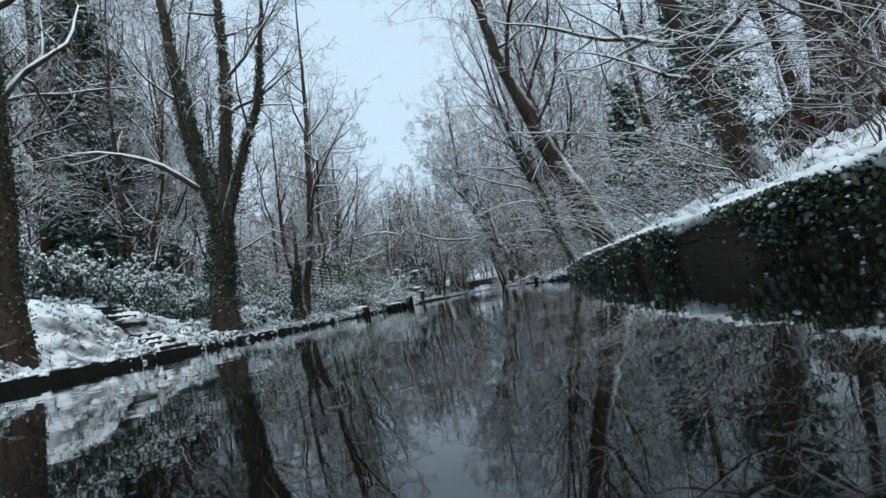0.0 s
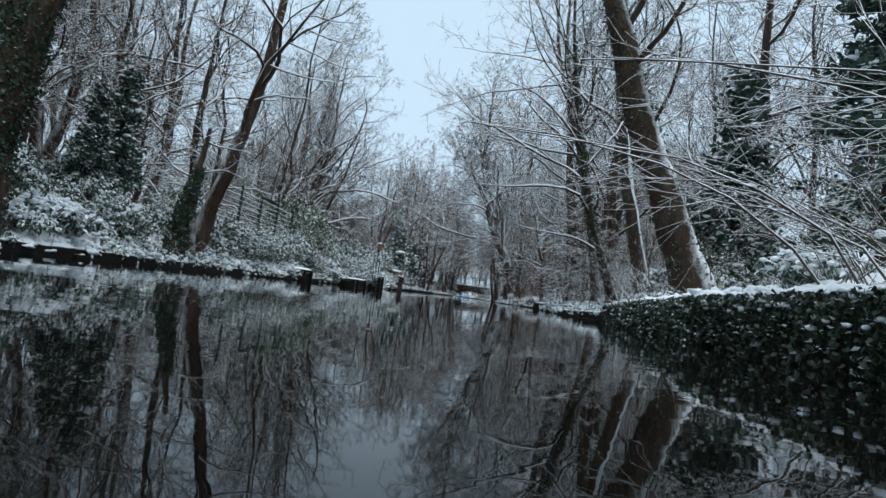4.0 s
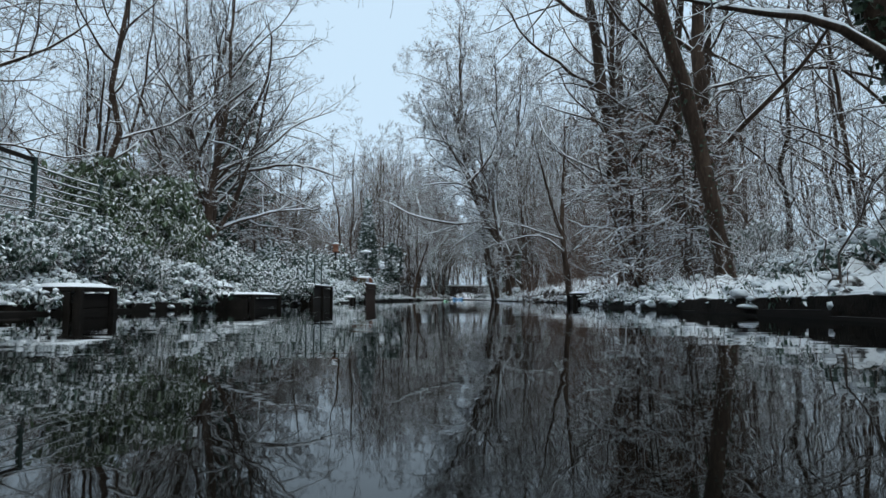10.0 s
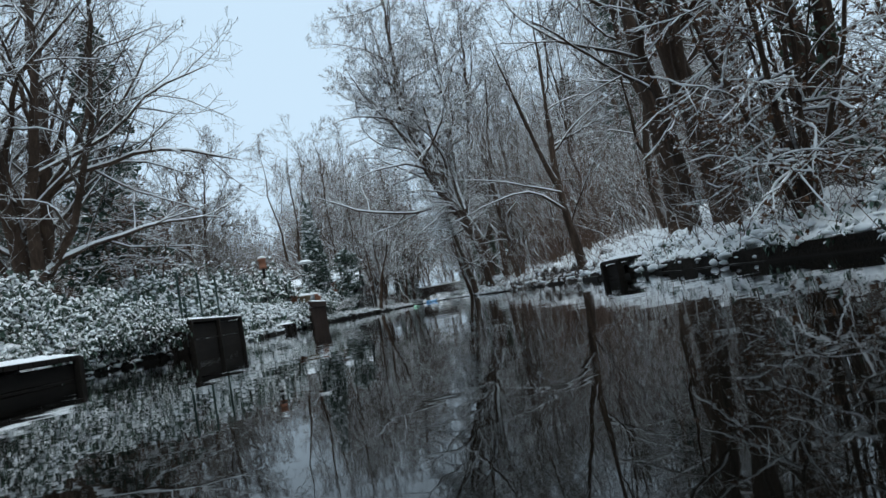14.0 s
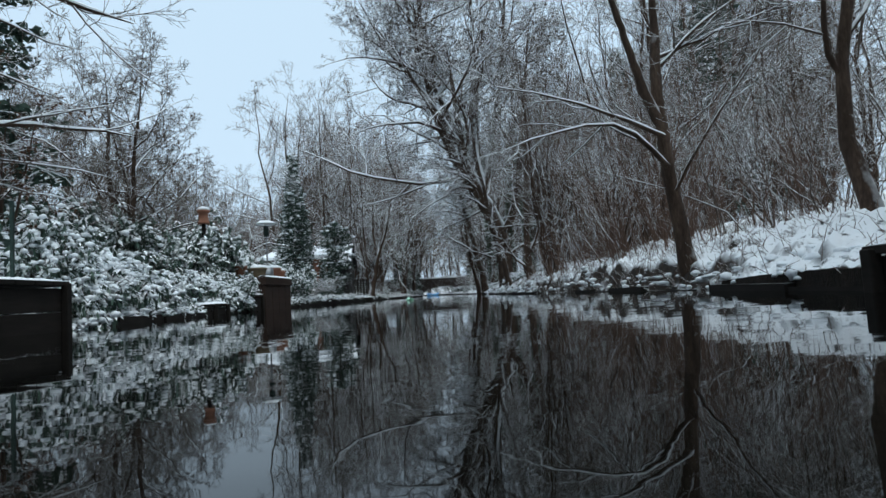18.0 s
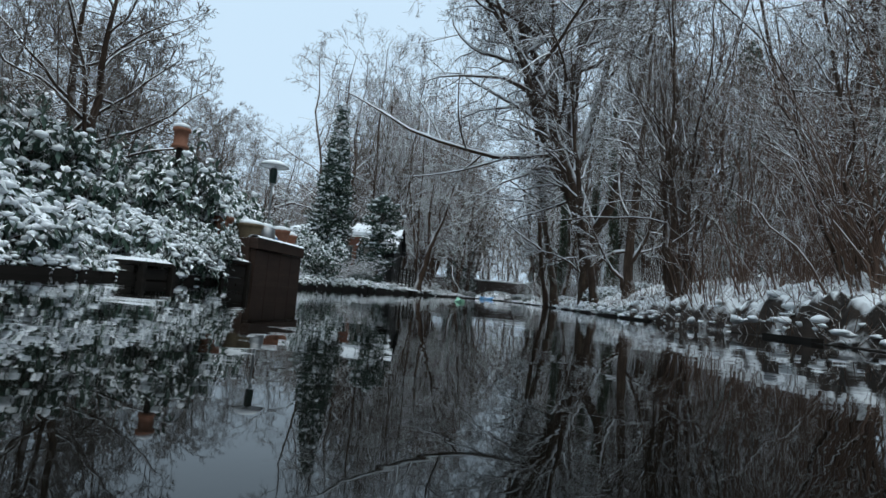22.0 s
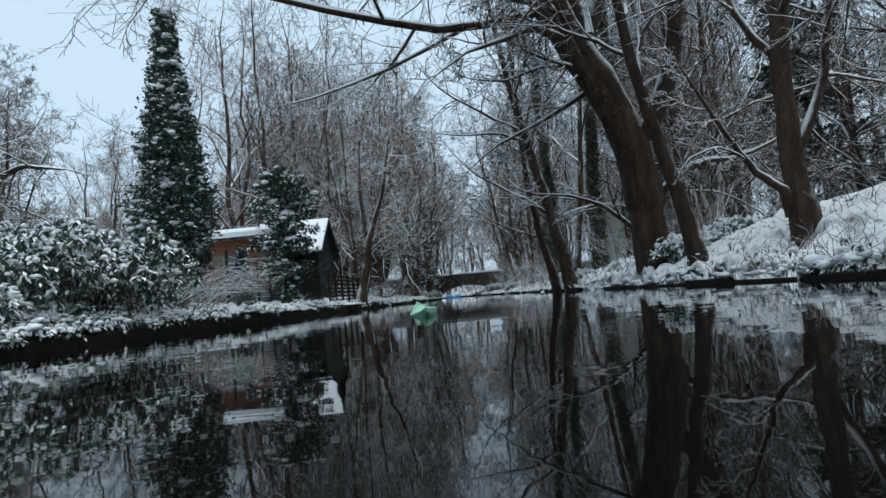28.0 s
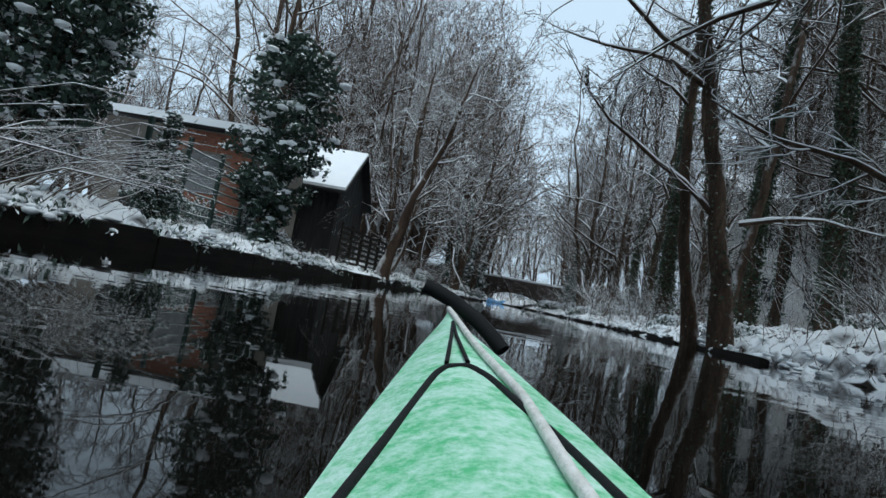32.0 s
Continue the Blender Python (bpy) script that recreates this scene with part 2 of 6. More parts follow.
def stack(pieces):
    vs, qs, at = [], [], 0
    for v, q in pieces:
        vs.append(v)
        qs.append(q + at)
        at += len(v)
    return np.concatenate(vs), np.concatenate(qs)


def unit(v):
    return v / (np.linalg.norm(v, axis=-1, keepdims=True) + 1e-9)


def grow(rng, P, R, count, span, angle, length, rad, k, wiggle, rise, tip=0.3, floor=0.004, curl=0.75):
    """One more order of branches out of the polylines P: count on each, over the span of its length, at an angle in degrees."""
    B, kk, _ = P.shape
    par = np.repeat(np.arange(B), count)
    N = len(par)
    t = span[0] + (span[1] - span[0]) * ((np.tile(np.arange(count), B) + rng.random(N)) / count)
    at = t * (kk - 1)
    i = np.minimum(at.astype(int), kk - 2)
    f = (at - i)[:, None]
    start = P[par, i] * (1 - f) + P[par, i + 1] * f
    r0 = R[par, i] * (1 - f[:, 0]) + R[par, i + 1] * f[:, 0]
    T = unit(P[par, i + 1] - P[par, i])
    side = unit(np.cross(T, rng.normal(size=(N, 3))))
    an = np.radians(rng.normal(angle, angle * 0.22, N))[:, None]
    d = unit(T * np.cos(an) + side * np.sin(an))
    plen = np.linalg.norm(np.diff(P, axis=1), axis=2).sum(1)[par]
    L = plen * length * (1.15 - 0.65 * t) * rng.uniform(0.6, 1.25, N)
    step = (L / (k - 1))[:, None]
    pts = [start]
    bow = np.cross(d, unit(rng.normal(size=(N, 3)))) * rng.normal(size=(N, 1)) * curl / (k - 1)
    for _ in range(k - 1):
        d = unit(d + bow + rng.normal(size=(N, 3)) * wiggle + np.array([0, 0, rise]))
        pts.append(pts[-1] + d * step)
    Q = np.stack(pts, 1)
    rr = np.maximum(np.minimum(r0 * rad, L * 0.017), floor)
    taper = np.linspace(1, tip, k)
    taper[-1] *= 0.4
    return Q, np.maximum(rr[:, None] * taper[None], floor * 0.6)


def stem(rng, height, radius, k, lean, wiggle, tip=0.05, flare=1.5):
    """A trunk from the ground up: lean is the sideways shift at its top in metres."""
    s = np.linspace(0, 1, k)
    p = np.stack([lean[0] * s ** 0.8, lean[1] * s ** 0.8, height * s], -1)
    p[1:] += np.cumsum(rng.normal(size=(k - 1, 3)) * wiggle, 0) * np.array([1, 1, 0.2])
    p[0, 2] = -0.25
    r = radius * (1 - (1 - tip) * s)
    r[0] *= flare
    r[1] *= 1 + (flare - 1) * 0.25
    return p[None], r[None]


def leaves(rng, centres, size, flat=0.0, long=1.8):
    """Small pointed leaf faces round the given centres."""
    N = len(centres)
    a = unit(rng.normal(size=(N, 3)) * np.array([1, 1, 1 - flat]))
    b_ = unit(np.cross(a, rng.normal(size=(N, 3))))
    s = size * rng.uniform(0.6, 1.3, (N, 1))
    v = np.stack([centres - a * s * long / 2, centres + b_ * s / 2, centres + a * s * long / 2, centres - b_ * s / 2], 1)
    v[:, 2, 2] -= (s * 0.25)[:, 0]
    return v.reshape(-1, 3), np.arange(4 * N).reshape(-1, 4)


def snow_on(rng, P, R, extra=0.006, steep=0.85):
    """Strips of snow lying along the tops of branches, broken where these are steep."""
    B, k, _ = P.shape
    q = np.linspace(0, k - 1, 2 * k - 1)
    i = np.minimum(q.astype(int), k - 2)
    f = q - i
    Q = P[:, i] * (1 - f)[None, :, None] + P[:, i + 1] * f[None, :, None]
    r = R[:, i] * (1 - f)[None] + R[:, i + 1] * f[None]
    T = unit(np.gradient(Q, axis=1))
    lie = np.clip((steep - np.abs(T[:, :, 2])) * 4, 0, 1) * rng.uniform(0.45, 1.25, r.shape)
    lie[:, -1], lie[:, -2] = 0.0, lie[:, -2] * 0.6
    w = (np.minimum(r, 0.06) * 0.6 + extra) * lie + 0.001
    Q = Q.copy()
    Q[:, :, 2] += r * 0.9 - np.maximum(0, r - 0.06) * 0.3
    return tubes(Q, w, 5)


def whorls(rng, centres, per, size, long=2.6, low=5, high=75):
    """Rosettes of drooping leaves, as evergreen shrubs hold them in frost."""
    N = len(centres) * per
    c = np.repeat(centres, per, 0) + rng.normal(size=(N, 3)) * size * 0.45
    az, el = rng.random(N) * 6.283, -np.radians(rng.uniform(low, high, N))
    d = np.stack([np.cos(az) * np.cos(el), np.sin(az) * np.cos(el), np.sin(el)], -1)
    s = unit(np.stack([-np.sin(az), np.cos(az), rng.normal(size=N) * 0.35], -1))
    w = size * rng.uniform(0.7, 1.3, (N, 1))
    mid = c + d * w * long * 0.5
    tip = c + d * w * long
    tip[:, 2] -= (w * 0.45)[:, 0]
    v = np.stack([c, mid + s * w * 0.42, tip, mid - s * w * 0.42], 1)
    return v.reshape(-1, 3), np.arange(4 * N).reshape(-1, 4)


def along(rng, P, R, count, spread, out=1.0):
    """Random places on the skin of the polylines."""
    B, k, _ = P.shape
    b_ = rng.integers(0, B, count)
    at = rng.random(count) * (k - 1)
    i = np.minimum(at.astype(int), k - 2)
    f = (at - i)[:, None]
    c = P[b_, i] * (1 - f) + P[b_, i + 1] * f
    r = (R[b_, i] * (1 - f[:, 0]) + R[b_, i + 1] * f[:, 0])[:, None]
    d = unit(rng.normal(size=(count, 3)) * np.array([1, 1, 0.3]))
    return c + d * (r * out + np.abs(rng.normal(size=(count, 1))) * spread)


class Tree:
    """The meshes of one kind of tree: its trunk with the main limbs, its crown of branches and twigs, its ivy or leaves."""

    def __init__(self, name, trunk, crown, extra=(), bark=None, twig=None, names=('trunk', 'crown')):
        self.name = name
        self.parts = [(names[0], arrays_mesh(names[0], *stack(trunk), bark or BARK)), (names[1], arrays_mesh(names[1], *stack(crown), twig or TWIG))]
        for nm, (v, q), m in extra:
            self.parts.append((nm, arrays_mesh(nm, v, q, m, nm == 'snow_pad')))

    def plant(self, x, y, z, turn=0.0, size=1.0, label="", category="tree", group="", tilt=(0, 0)):
        ob = thing(self.name, label, category, Matrix.Translation((x, y, z)) @ Euler((radians(tilt[0]), radians(tilt[1]), 0)).to_matrix().to_4x4() @ pose(0, 0, 0, 0, 0, turn) @ Matrix.Scale(size, 4), group)
        for nm, me in self.parts:
            p_ = part(nm, me, None, ob)
            if nm != 'trunk':
                p_['kind'] = 'stuff'
        return ob


def make_tree(name, seed, height, radius, lean=(0, 0), limbs=9, limb_span=(0.3, 0.98), limb_angle=45, limb_len=0.5, limb_rise=0.02, orders=((6, 0.5, 45, 0.55), (5, 0.55, 45, 0.5), (4, 0.5, 40, 0.4)), wiggle=0.10, droop=0.0, ivy=0, ivy_span=1.0, leaf=0, stems=1, spread=0.0, bark=None, twig=None, kink=0.12, leaf_mat=None, sides=10, ks=(5, 4, 3), fine=0.006, pads=0):
    rng = np.random.default_rng(seed)
    S = [stem(rng, height * rng.uniform(0.85, 1.0) if stems > 1 else height, radius * (rng.uniform(0.6, 1.0) if stems > 1 else 1), 14, tuple(np.array(lean) + (spread * rng.uniform(0.25, 1.0) * np.array([math.cos(6.28 * i / stems + seed), math.sin(6.28 * i / stems + seed)]) if stems > 1 else 0)), kink * height / 14 * 0.5) for i in range(stems)]
    P, R = np.concatenate([s[0] for s in S]), np.concatenate([s[1] for s in S])
    trunk = [tubes(P, R, sides)]
    P1, R1 = grow(rng, P, R, limbs, limb_span, limb_angle, limb_len, 0.55, 9, wiggle, limb_rise)
    trunk.append(tubes(P1, R1, 5))
    crown, p, r = [], P1, R1
    for n_, (cnt, ln, ang, rad) in enumerate(orders):
        p, r = grow(rng, p, r, cnt, (0.2, 1.0), ang, ln, rad, ks[n_], wiggle * 1.2, limb_rise * 0.6 - droop, floor=fine)
        if n_ == 0:
            second = (p, r)
        crown.append(tubes(p, r, 4 if n_ == 0 else 3))
    extra = []
    if ivy:
        k = max(3, int(14 * ivy_span))
        c = along(rng, P[:, :k], R[:, :k], int(ivy * 1.7), 0.06)
        extra.append(("ivy", leaves(rng, c, 0.06, 0.0, 1.2), IVY))
    if pads:
        extra.append(("snow_pad", stack([snow_on(rng, P1, R1, pads), snow_on(rng, *second, pads * 0.8)]), SNOW_MAT))
    if leaf:
        c = along(rng, p, r, leaf, 0.03)
        extra.append(("leaves", leaves(rng, c - np.array([0, 0, 0.03]), 0.046, 0.2, 1.7), leaf_mat or DRY_LEAF))
    return Tree(name, trunk, crown, extra, bark, twig)


def blobs(rng, centres, size, squash):
    """Lumpy balls, flattened: pads of snow."""
    bm_ = bmesh.new()
    bmesh.ops.create_icosphere(bm_, subdivisions=1, radius=1.0)
    ball = np.array([v.co for v in bm_.verts])
    tri = np.array([[v.index for v in f.verts] for f in bm_.faces])
    bm_.free()
    N = len(centres)
    s = size * rng.uniform(0.5, 1.5, (N, 1, 1)) * np.array([1, 1, squash]) * rng.uniform(0.75, 1.25, (N, 1, 3))
    v = centres[:, None] + ball[None] * s * (1 + 0.10 * rng.normal(size=(N, len(ball), 1)))
    return v.reshape(-1, 3), (np.arange(N)[:, None, None] * len(ball) + tri[None]).reshape(-1, 3)


def make_conifer(name, seed, height, radius, whorls=26, per=7, droop=-0.10, column=False, size=0.16, count=9000, pads_n=160):
    """A spruce or, as a column, a cypress: boughs in whorls thick with sprays of needles."""
    rng = np.random.default_rng(seed)
    P, R = stem(rng, height, height * 0.018, 12, (0, 0), 0.01)
    hs = np.sort(rng.uniform(0.02 if column else 0.08, 0.985, whorls * per))
    az = rng.random(len(hs)) * 6.283
    if column == "bushy":
        L = radius * (0.32 + 0.68 * np.sin(np.pi * np.clip(hs * 1.05 - 0.08, 0, 1)) ** 0.8) * rng.uniform(0.6, 1.2, len(hs)) * np.minimum(1, (1.03 - hs) * 6)
        rise = 0.5
    elif column:
        L = radius * np.minimum(np.minimum(1.0, (hs + 0.12) * 3.2), ((1 - hs) * 1.25) ** 1.1 + 0.01) * rng.uniform(0.8, 1.15, len(hs))
        rise = 1.1
    else:
        L = radius * (1 - hs) ** 0.85 * rng.uniform(0.65, 1.1, len(hs)) + 0.1
        rise = 0.15
    k = 6
    s = np.linspace(0, 1, k)
    d = np.stack([np.cos(az), np.sin(az)], -1)
    Q = np.zeros((len(hs), k, 3))
    Q[:, :, :2] = d[:, None] * (L[:, None] * s[None])[..., None]
    Q[:, :, 2] = hs[:, None] * height + L[:, None] * (rise * s[None] ** 1.2 + droop * 2.2 * s[None] ** 2)
    RR = np.full((len(hs), k), 0.012) * np.linspace(1, 0.3, k)
    b_ = rng.integers(0, len(hs), count)
    f = rng.random(count) ** (0.45 if column else 0.6)
    at = f * (k - 1)
    i = np.minimum(at.astype(int), k - 2)
    c = Q[b_, i] + (Q[b_, i + 1] - Q[b_, i]) * (at - i)[:, None]
    c = c + rng.normal(size=c.shape) * np.array([1, 1, 0.6]) * (0.05 + 0.10 * radius * (0.4 if column else 0.35))
    tips = c[(np.linalg.norm(c[:, :2], axis=1) > 0.35 * radius * (1 - c[:, 2] / height))]
    pads = blobs(rng, tips[rng.integers(0, len(tips), pads_n)] + np.array([0, 0, size * 0.4]), size * (1.35 if column else 0.9), 0.45)
    return Tree(name, [tubes(P, R, 8)], [tubes(Q, RR, 4)], [("snow_pad", pads, SNOW_MAT), ("foliage", leaves(rng, c, size, 0.55 if not column else 0.1, 1.7), NEEDLE)])


def make_bush(name, seed, width, height, stems=26, count=2600, size=0.10, material=None, flat=0.5, twig=None, upright=0.3, pads_n=60, pad=0.95, long=2.6):
    """A leafy shrub: stems fanning out of the ground, leaves in clumps at their ends."""
    rng = np.random.default_rng(seed)
    k = 6
    az, out = rng.random(stems) * 6.283, rng.random(stems) ** 0.6
    hgt = height * np.sqrt(np.maximum(0.15, 1 - 0.8 * out ** 2)) * rng.uniform(0.7, 1.05, stems)
    s = np.linspace(0, 1, k)
    P = np.zeros((stems, k, 3))
    P[:, :, 0] = (np.cos(az) * out * width)[:, None] * s[None] ** (0.8 + upright)
    P[:, :, 1] = (np.sin(az) * out * width)[:, None] * s[None] ** (0.8 + upright)
    P[:, :, 2] = hgt[:, None] * s[None] ** 0.8
    P[:, 1:] += rng.normal(size=(stems, k - 1, 3)) * 0.04 * height
    R = np.linspace(0.02, 0.006, k)[None] * rng.uniform(0.6, 1.3, (stems, 1))
    P1, R1 = grow(rng, P, R, 9, (0.25, 1.0), 55, 0.42, 0.6, 4, 0.15, 0.05)
    clumps = np.concatenate([P1[:, -1], P1[:, 2], P[:, -1]])
    clumps = clumps[clumps[:, 2] > 0.05]
    n_ = max(3, count // len(clumps))
    r_ = np.linalg.norm(clumps[:, :2], axis=1) / (width * 1.1)
    shell = clumps[clumps[:, 2] > 0.4 * height * np.sqrt(np.maximum(0.05, 1 - r_ ** 2))]
    pads = blobs(rng, shell[rng.integers(0, len(shell), pads_n)] + np.array([0, 0, size * 0.35]), size * pad, 0.58)
    return Tree(name, [tubes(P, R, 5)], [tubes(P1, R1, 3)], [("snow_pad", pads, SNOW_MAT), ("foliage", whorls(rng, clumps, n_, size, long), material or LEAF)], twig=twig, names=('growth', 'twig_spray'))


def make_thicket(name, seed, width, height, stems=40, twigs=7, lean=0.35, material=None, radius=0.012, bias=(0, 0)):
    """Bare upright rods and brambles."""
    rng = np.random.default_rng(seed)
    k = 6
    base = rng.normal(size=(stems, 2)) * width * 0.35
    d = rng.normal(size=(stems, 2)) * lean + base * 0.25 + np.array(bias)
    h = height * rng.uniform(0.45, 1.0, stems)
    s = np.linspace(0, 1, k)
    P = np.zeros((stems, k, 3))
    P[:, :, :2] = base[:, None] + d[:, None] * (h[:, None] * s[None] ** 1.4)[..., None]
    P[:, :, 2] = h[:, None] * (s[None] - (0.45 * s[None] ** 2.5 if abs(bias[0]) > 0.5 else 0)) - 0.1
    P[:, 1:] += rng.normal(size=(stems, k - 1, 3)) * 0.02 * height
    R = np.linspace(1, 0.35, k)[None] * radius * rng.uniform(0.5, 1.3, (stems, 1))
    P1, R1 = grow(rng, P, R, twigs, (0.3, 1.0), 38, 0.35, 0.6, 4, 0.12, 0.05)
    P2, R2 = grow(rng, P1, R1, 3, (0.3, 1.0), 40, 0.5, 0.6, 2, 0.12, 0.05)
    return Tree(name, [tubes(P, R, 4)], [tubes(P1, R1, 3), tubes(P2, R2, 3)], bark=material or TWIG, twig=material or TWIG, names=('growth', 'twig_spray'))


# ---- the canal: edges and heights of its banks along y ----
LEFT = [(-60, -6.8), (0, -6.4), (10.6, -6.25), (13, -6.1), (18, -5.65), (22, -5.35), (27, -5.1), (30.5, -4.5), (38, -4.3), (46, -4.5), (50, -4.35), (56, -4.6), (60, -4.4), (65, -3.9), (70, -3.5), (75, -2.9), (84, -1.6), (93, 0.25), (101, -0.4), (112, -3.0), (220, -40)]
RIGHT = [(-60, 3.0), (0, 2.7), (7, 2.65), (13, 2.86), (20.2, 3.70), (20.7, 3.55), (24, 3.5), (30, 3.7), (35, 4.15), (41, 4.8), (46, 4.5), (53, 4.0), (67, 4.1), (75, 4.2), (83, 3.9), (90, 3.5), (97, 3.2), (101, 2.9), (112, 1.5), (220, -25)]
LEFT_TOP = [(-60, 0.38), (10, 0.36), (27, 0.36), (50, 0.34), (58, 0.46), (70, 0.42), (90, 0.35), (220, 0.4)]
RIGHT_TOP = [(-60, 0.75), (8, 0.63), (17, 0.54), (20.5, 0.44), (28, 0.34), (34, 0.36), (38, 0.42), (45, 0.42), (52, 0.36), (60, 0.34), (75, 0.30), (220, 0.4)]
LEFT_RISE = [(-60, 0.35), (8, 0.42), (14, 0.35), (20, 0.30), (26, 0.42), (30, 0.35), (36, 0.22), (46, 0.12), (60, 0.10), (75, 0.16), (220, 0.15)]
RIGHT_RISE = [(-60, 0.42), (10, 0.40), (22, 0.20), (30, 0.14), (40, 0.30), (50, 0.34), (62, 0.34), (72, 0.18), (220, 0.2)]


def on(table, y):
    return np.interp(y, [a for a, _ in table], [b for _, b in table])


def lumps(x, y, s, seed):
    return noise.fractal(Vector((x * s, y * s, seed)), 1.0, 2.0, 4)


def height(x, y):
    """The ground's height."""
    xl, xr = on(LEFT, y), on(RIGHT, y)
    if xl < x < xr:
        return -0.7
    d = xl - x if x <= xl else x - xr
    top, rise = (on(LEFT_TOP, y), on(LEFT_RISE, y)) if x <= xl else (on(RIGHT_TOP, y), on(RIGHT_RISE, y))
    far = 6.0 * (1 - math.exp(-d / 6.0))
    z = top + rise * far * min(1.0, d / 1.2)
    if x <= xl:
        z += 0.5 * min(1.0, d / 1.5) * math.exp(-((y - 10.2) / 3.6) ** 4)
    k = min(1.0, d / 0.4)
    near = math.exp(-(d / 3.5) ** 2) * min(1.0, d / 0.15)
    if x <= xl:
        near *= 1 - 0.9 * math.exp(-((y - 11.7) / 0.75) ** 4)
    z += near * (0.16 * abs(lumps(x, y, 2.6, 41)) + 0.10 * abs(lumps(x, y, 5.5, 43)) - 0.06)
    if x >= xr and 39 < y < 68:
        z -= 0.15 * math.exp(-(d / 0.3) ** 2) * (1 + lumps(1.0, y, 1.3, 45))
    if x >= xr and 37 < y < 54:
        bluff = min(1.0, (y - 37) / 3, (54 - y) / 3)
        cut = 0.14 + 0.10 * lumps(3.0, y, 0.9, 51) + 0.16 * lumps(3.0, y, 2.8, 53)
        z += bluff * ((0.18 + 0.10 * lumps(5.0, y, 1.7, 55)) * min(1.0, max(0.0, (d - cut) / 0.24)) - 0.15 * min(1.0, max(0.0, (d - 0.8) / 2.4)) - 0.12 * math.exp(-(d / 0.2) ** 2))
    return z + k * (0.12 * lumps(x, y, 0.55, 1) + 0.14 * lumps(x, y, 2.0, 5)) - 0.10 * (1 - min(1.0, d / 0.35)) + (min(1.0, d / 0.12) * ((0.05 + 0.06 * math.exp(-d * 2)) * lumps(x, y, 6.0, 3) + 0.012 * lumps(x, y, 15.0, 7)) if d < 6 else 0.0) + 0.6 * min(1, d / 25) * lumps(x, y, 0.06, 9)


OUT = [0.0, 0.02, 0.05, 0.09, 0.14, 0.20, 0.27, 0.34, 0.42, 0.50, 0.58, 0.67, 0.76, 0.86, 0.96, 1.06, 1.17, 1.28, 1.4, 1.53, 1.66, 1.8, 1.95, 2.1, 2.25, 2.4, 2.56, 2.73, 2.9, 3.1, 3.3, 3.55, 3.85, 4.2, 4.9, 5.7, 6.7, 8, 9.5, 11.5, 14, 17, 21, 27, 36, 50, 75, 120, 260]


def build_ground():
    ys = np.concatenate([np.arange(-60, -4, 2.0), np.arange(-4, 0, 0.3), np.arange(0, 66, 0.1), np.arange(66, 75, 0.22), np.arange(75, 100, 0.7), np.arange(100, 220, 4.0), [260, 320, 420]])
    rows = []
    for y in ys:
        xl, xr = float(on(LEFT, y)) + 0.012 * lumps(1.0, y, 3.0, 11), float(on(RIGHT, y)) + 0.012 * lumps(2.0, y, 3.0, 13)
        row = [(xl - d, y, height(xl - d, y)) for d in reversed(OUT)]
        hl, hr = row[-1][2], height(xr, y)
        row += [(xl + 0.01, y, hl - 0.04)]
        row += [(xl - 0.07, y, z) for z in (hl * 0.7, hl * 0.45, hl * 0.2)]
        row += [(xl + 0.02, y, -0.02), (xl + 0.02, y, -0.7), ((xl + xr) / 2, y, -0.9), (xr - 0.02, y, -0.7), (xr - 0.02, y, -0.02)]
        row += [(xr + 0.07, y, z) for z in (hr * 0.2, hr * 0.45, hr * 0.7)] + [(xr - 0.01, y, hr - 0.04)]
        row += [(xr + d, y, height(xr + d, y)) for d in OUT]
        rows.append(row)
    V = np.array(rows)
    a, b_ = V.shape[:2]
    i = (np.arange(a - 1)[:, None] * b_ + np.arange(b_ - 1)[None]).ravel()
    return arrays_mesh("ground", V.reshape(-1, 3), np.stack([i, i + 1, i + b_ + 1, i + b_], -1), GROUND)


EARTH = surface("dark_wet_earth", [(0.3, (0.006, 0.005, 0.004)), (0.7, (0.030, 0.022, 0.016))], 7, rough=0.9, bumps=1.0, dist=0.03)


def bank_face(name, table, side, y0, y1):
    """The steep wet earth between the snow and the water."""
    ys = np.arange(y0, y1, 0.12)
    rows = []
    for y in ys:
        x = float(on(table, y))
        top = height(x + side * 0.001, y)
        rows.append([(x - side * (0.035 + 0.05 * lumps(y, z * 2, 2.6, 21 + side) * (0.2 if i > 4 else 1)), y, z) for i, z in enumerate(np.linspace(-0.3, top - 0.005, 7))])
    V = np.array(rows)
    a, b_ = V.shape[:2]
    i = (np.arange(a - 1)[:, None] * b_ + np.arange(b_ - 1)[None]).ravel()
    ob = new(name, arrays_mesh(name, V.reshape(-1, 3), np.stack([i, i + 1, i + b_ + 1, i + b_], -1), EARTH))
    return tagged(ob, "steep dark wet earth below the snow", "bank", kind="structure")


tagged(new("ground", build_ground()), "uneven banks under fresh snow with leaf litter showing", "ground", kind="structure")
bank_face("bank_face_left", LEFT, -1, -6, 95)
bank_face("bank_face_right", RIGHT, 1, 20.4, 96)
bm = bmesh.new()
vs = [bm.verts.new(c) for c in ((-300, -60, WATER_LEVEL), (300, -60, WATER_LEVEL), (300, 420, WATER_LEVEL), (-300, 420, WATER_LEVEL))]
bm.faces.new(vs)
me = bpy.data.meshes.new("water")
bm.to_mesh(me)
me.materials.append(WATER)
tagged(new("water", me), "still dark canal water mirroring the trees", "water", kind="structure")


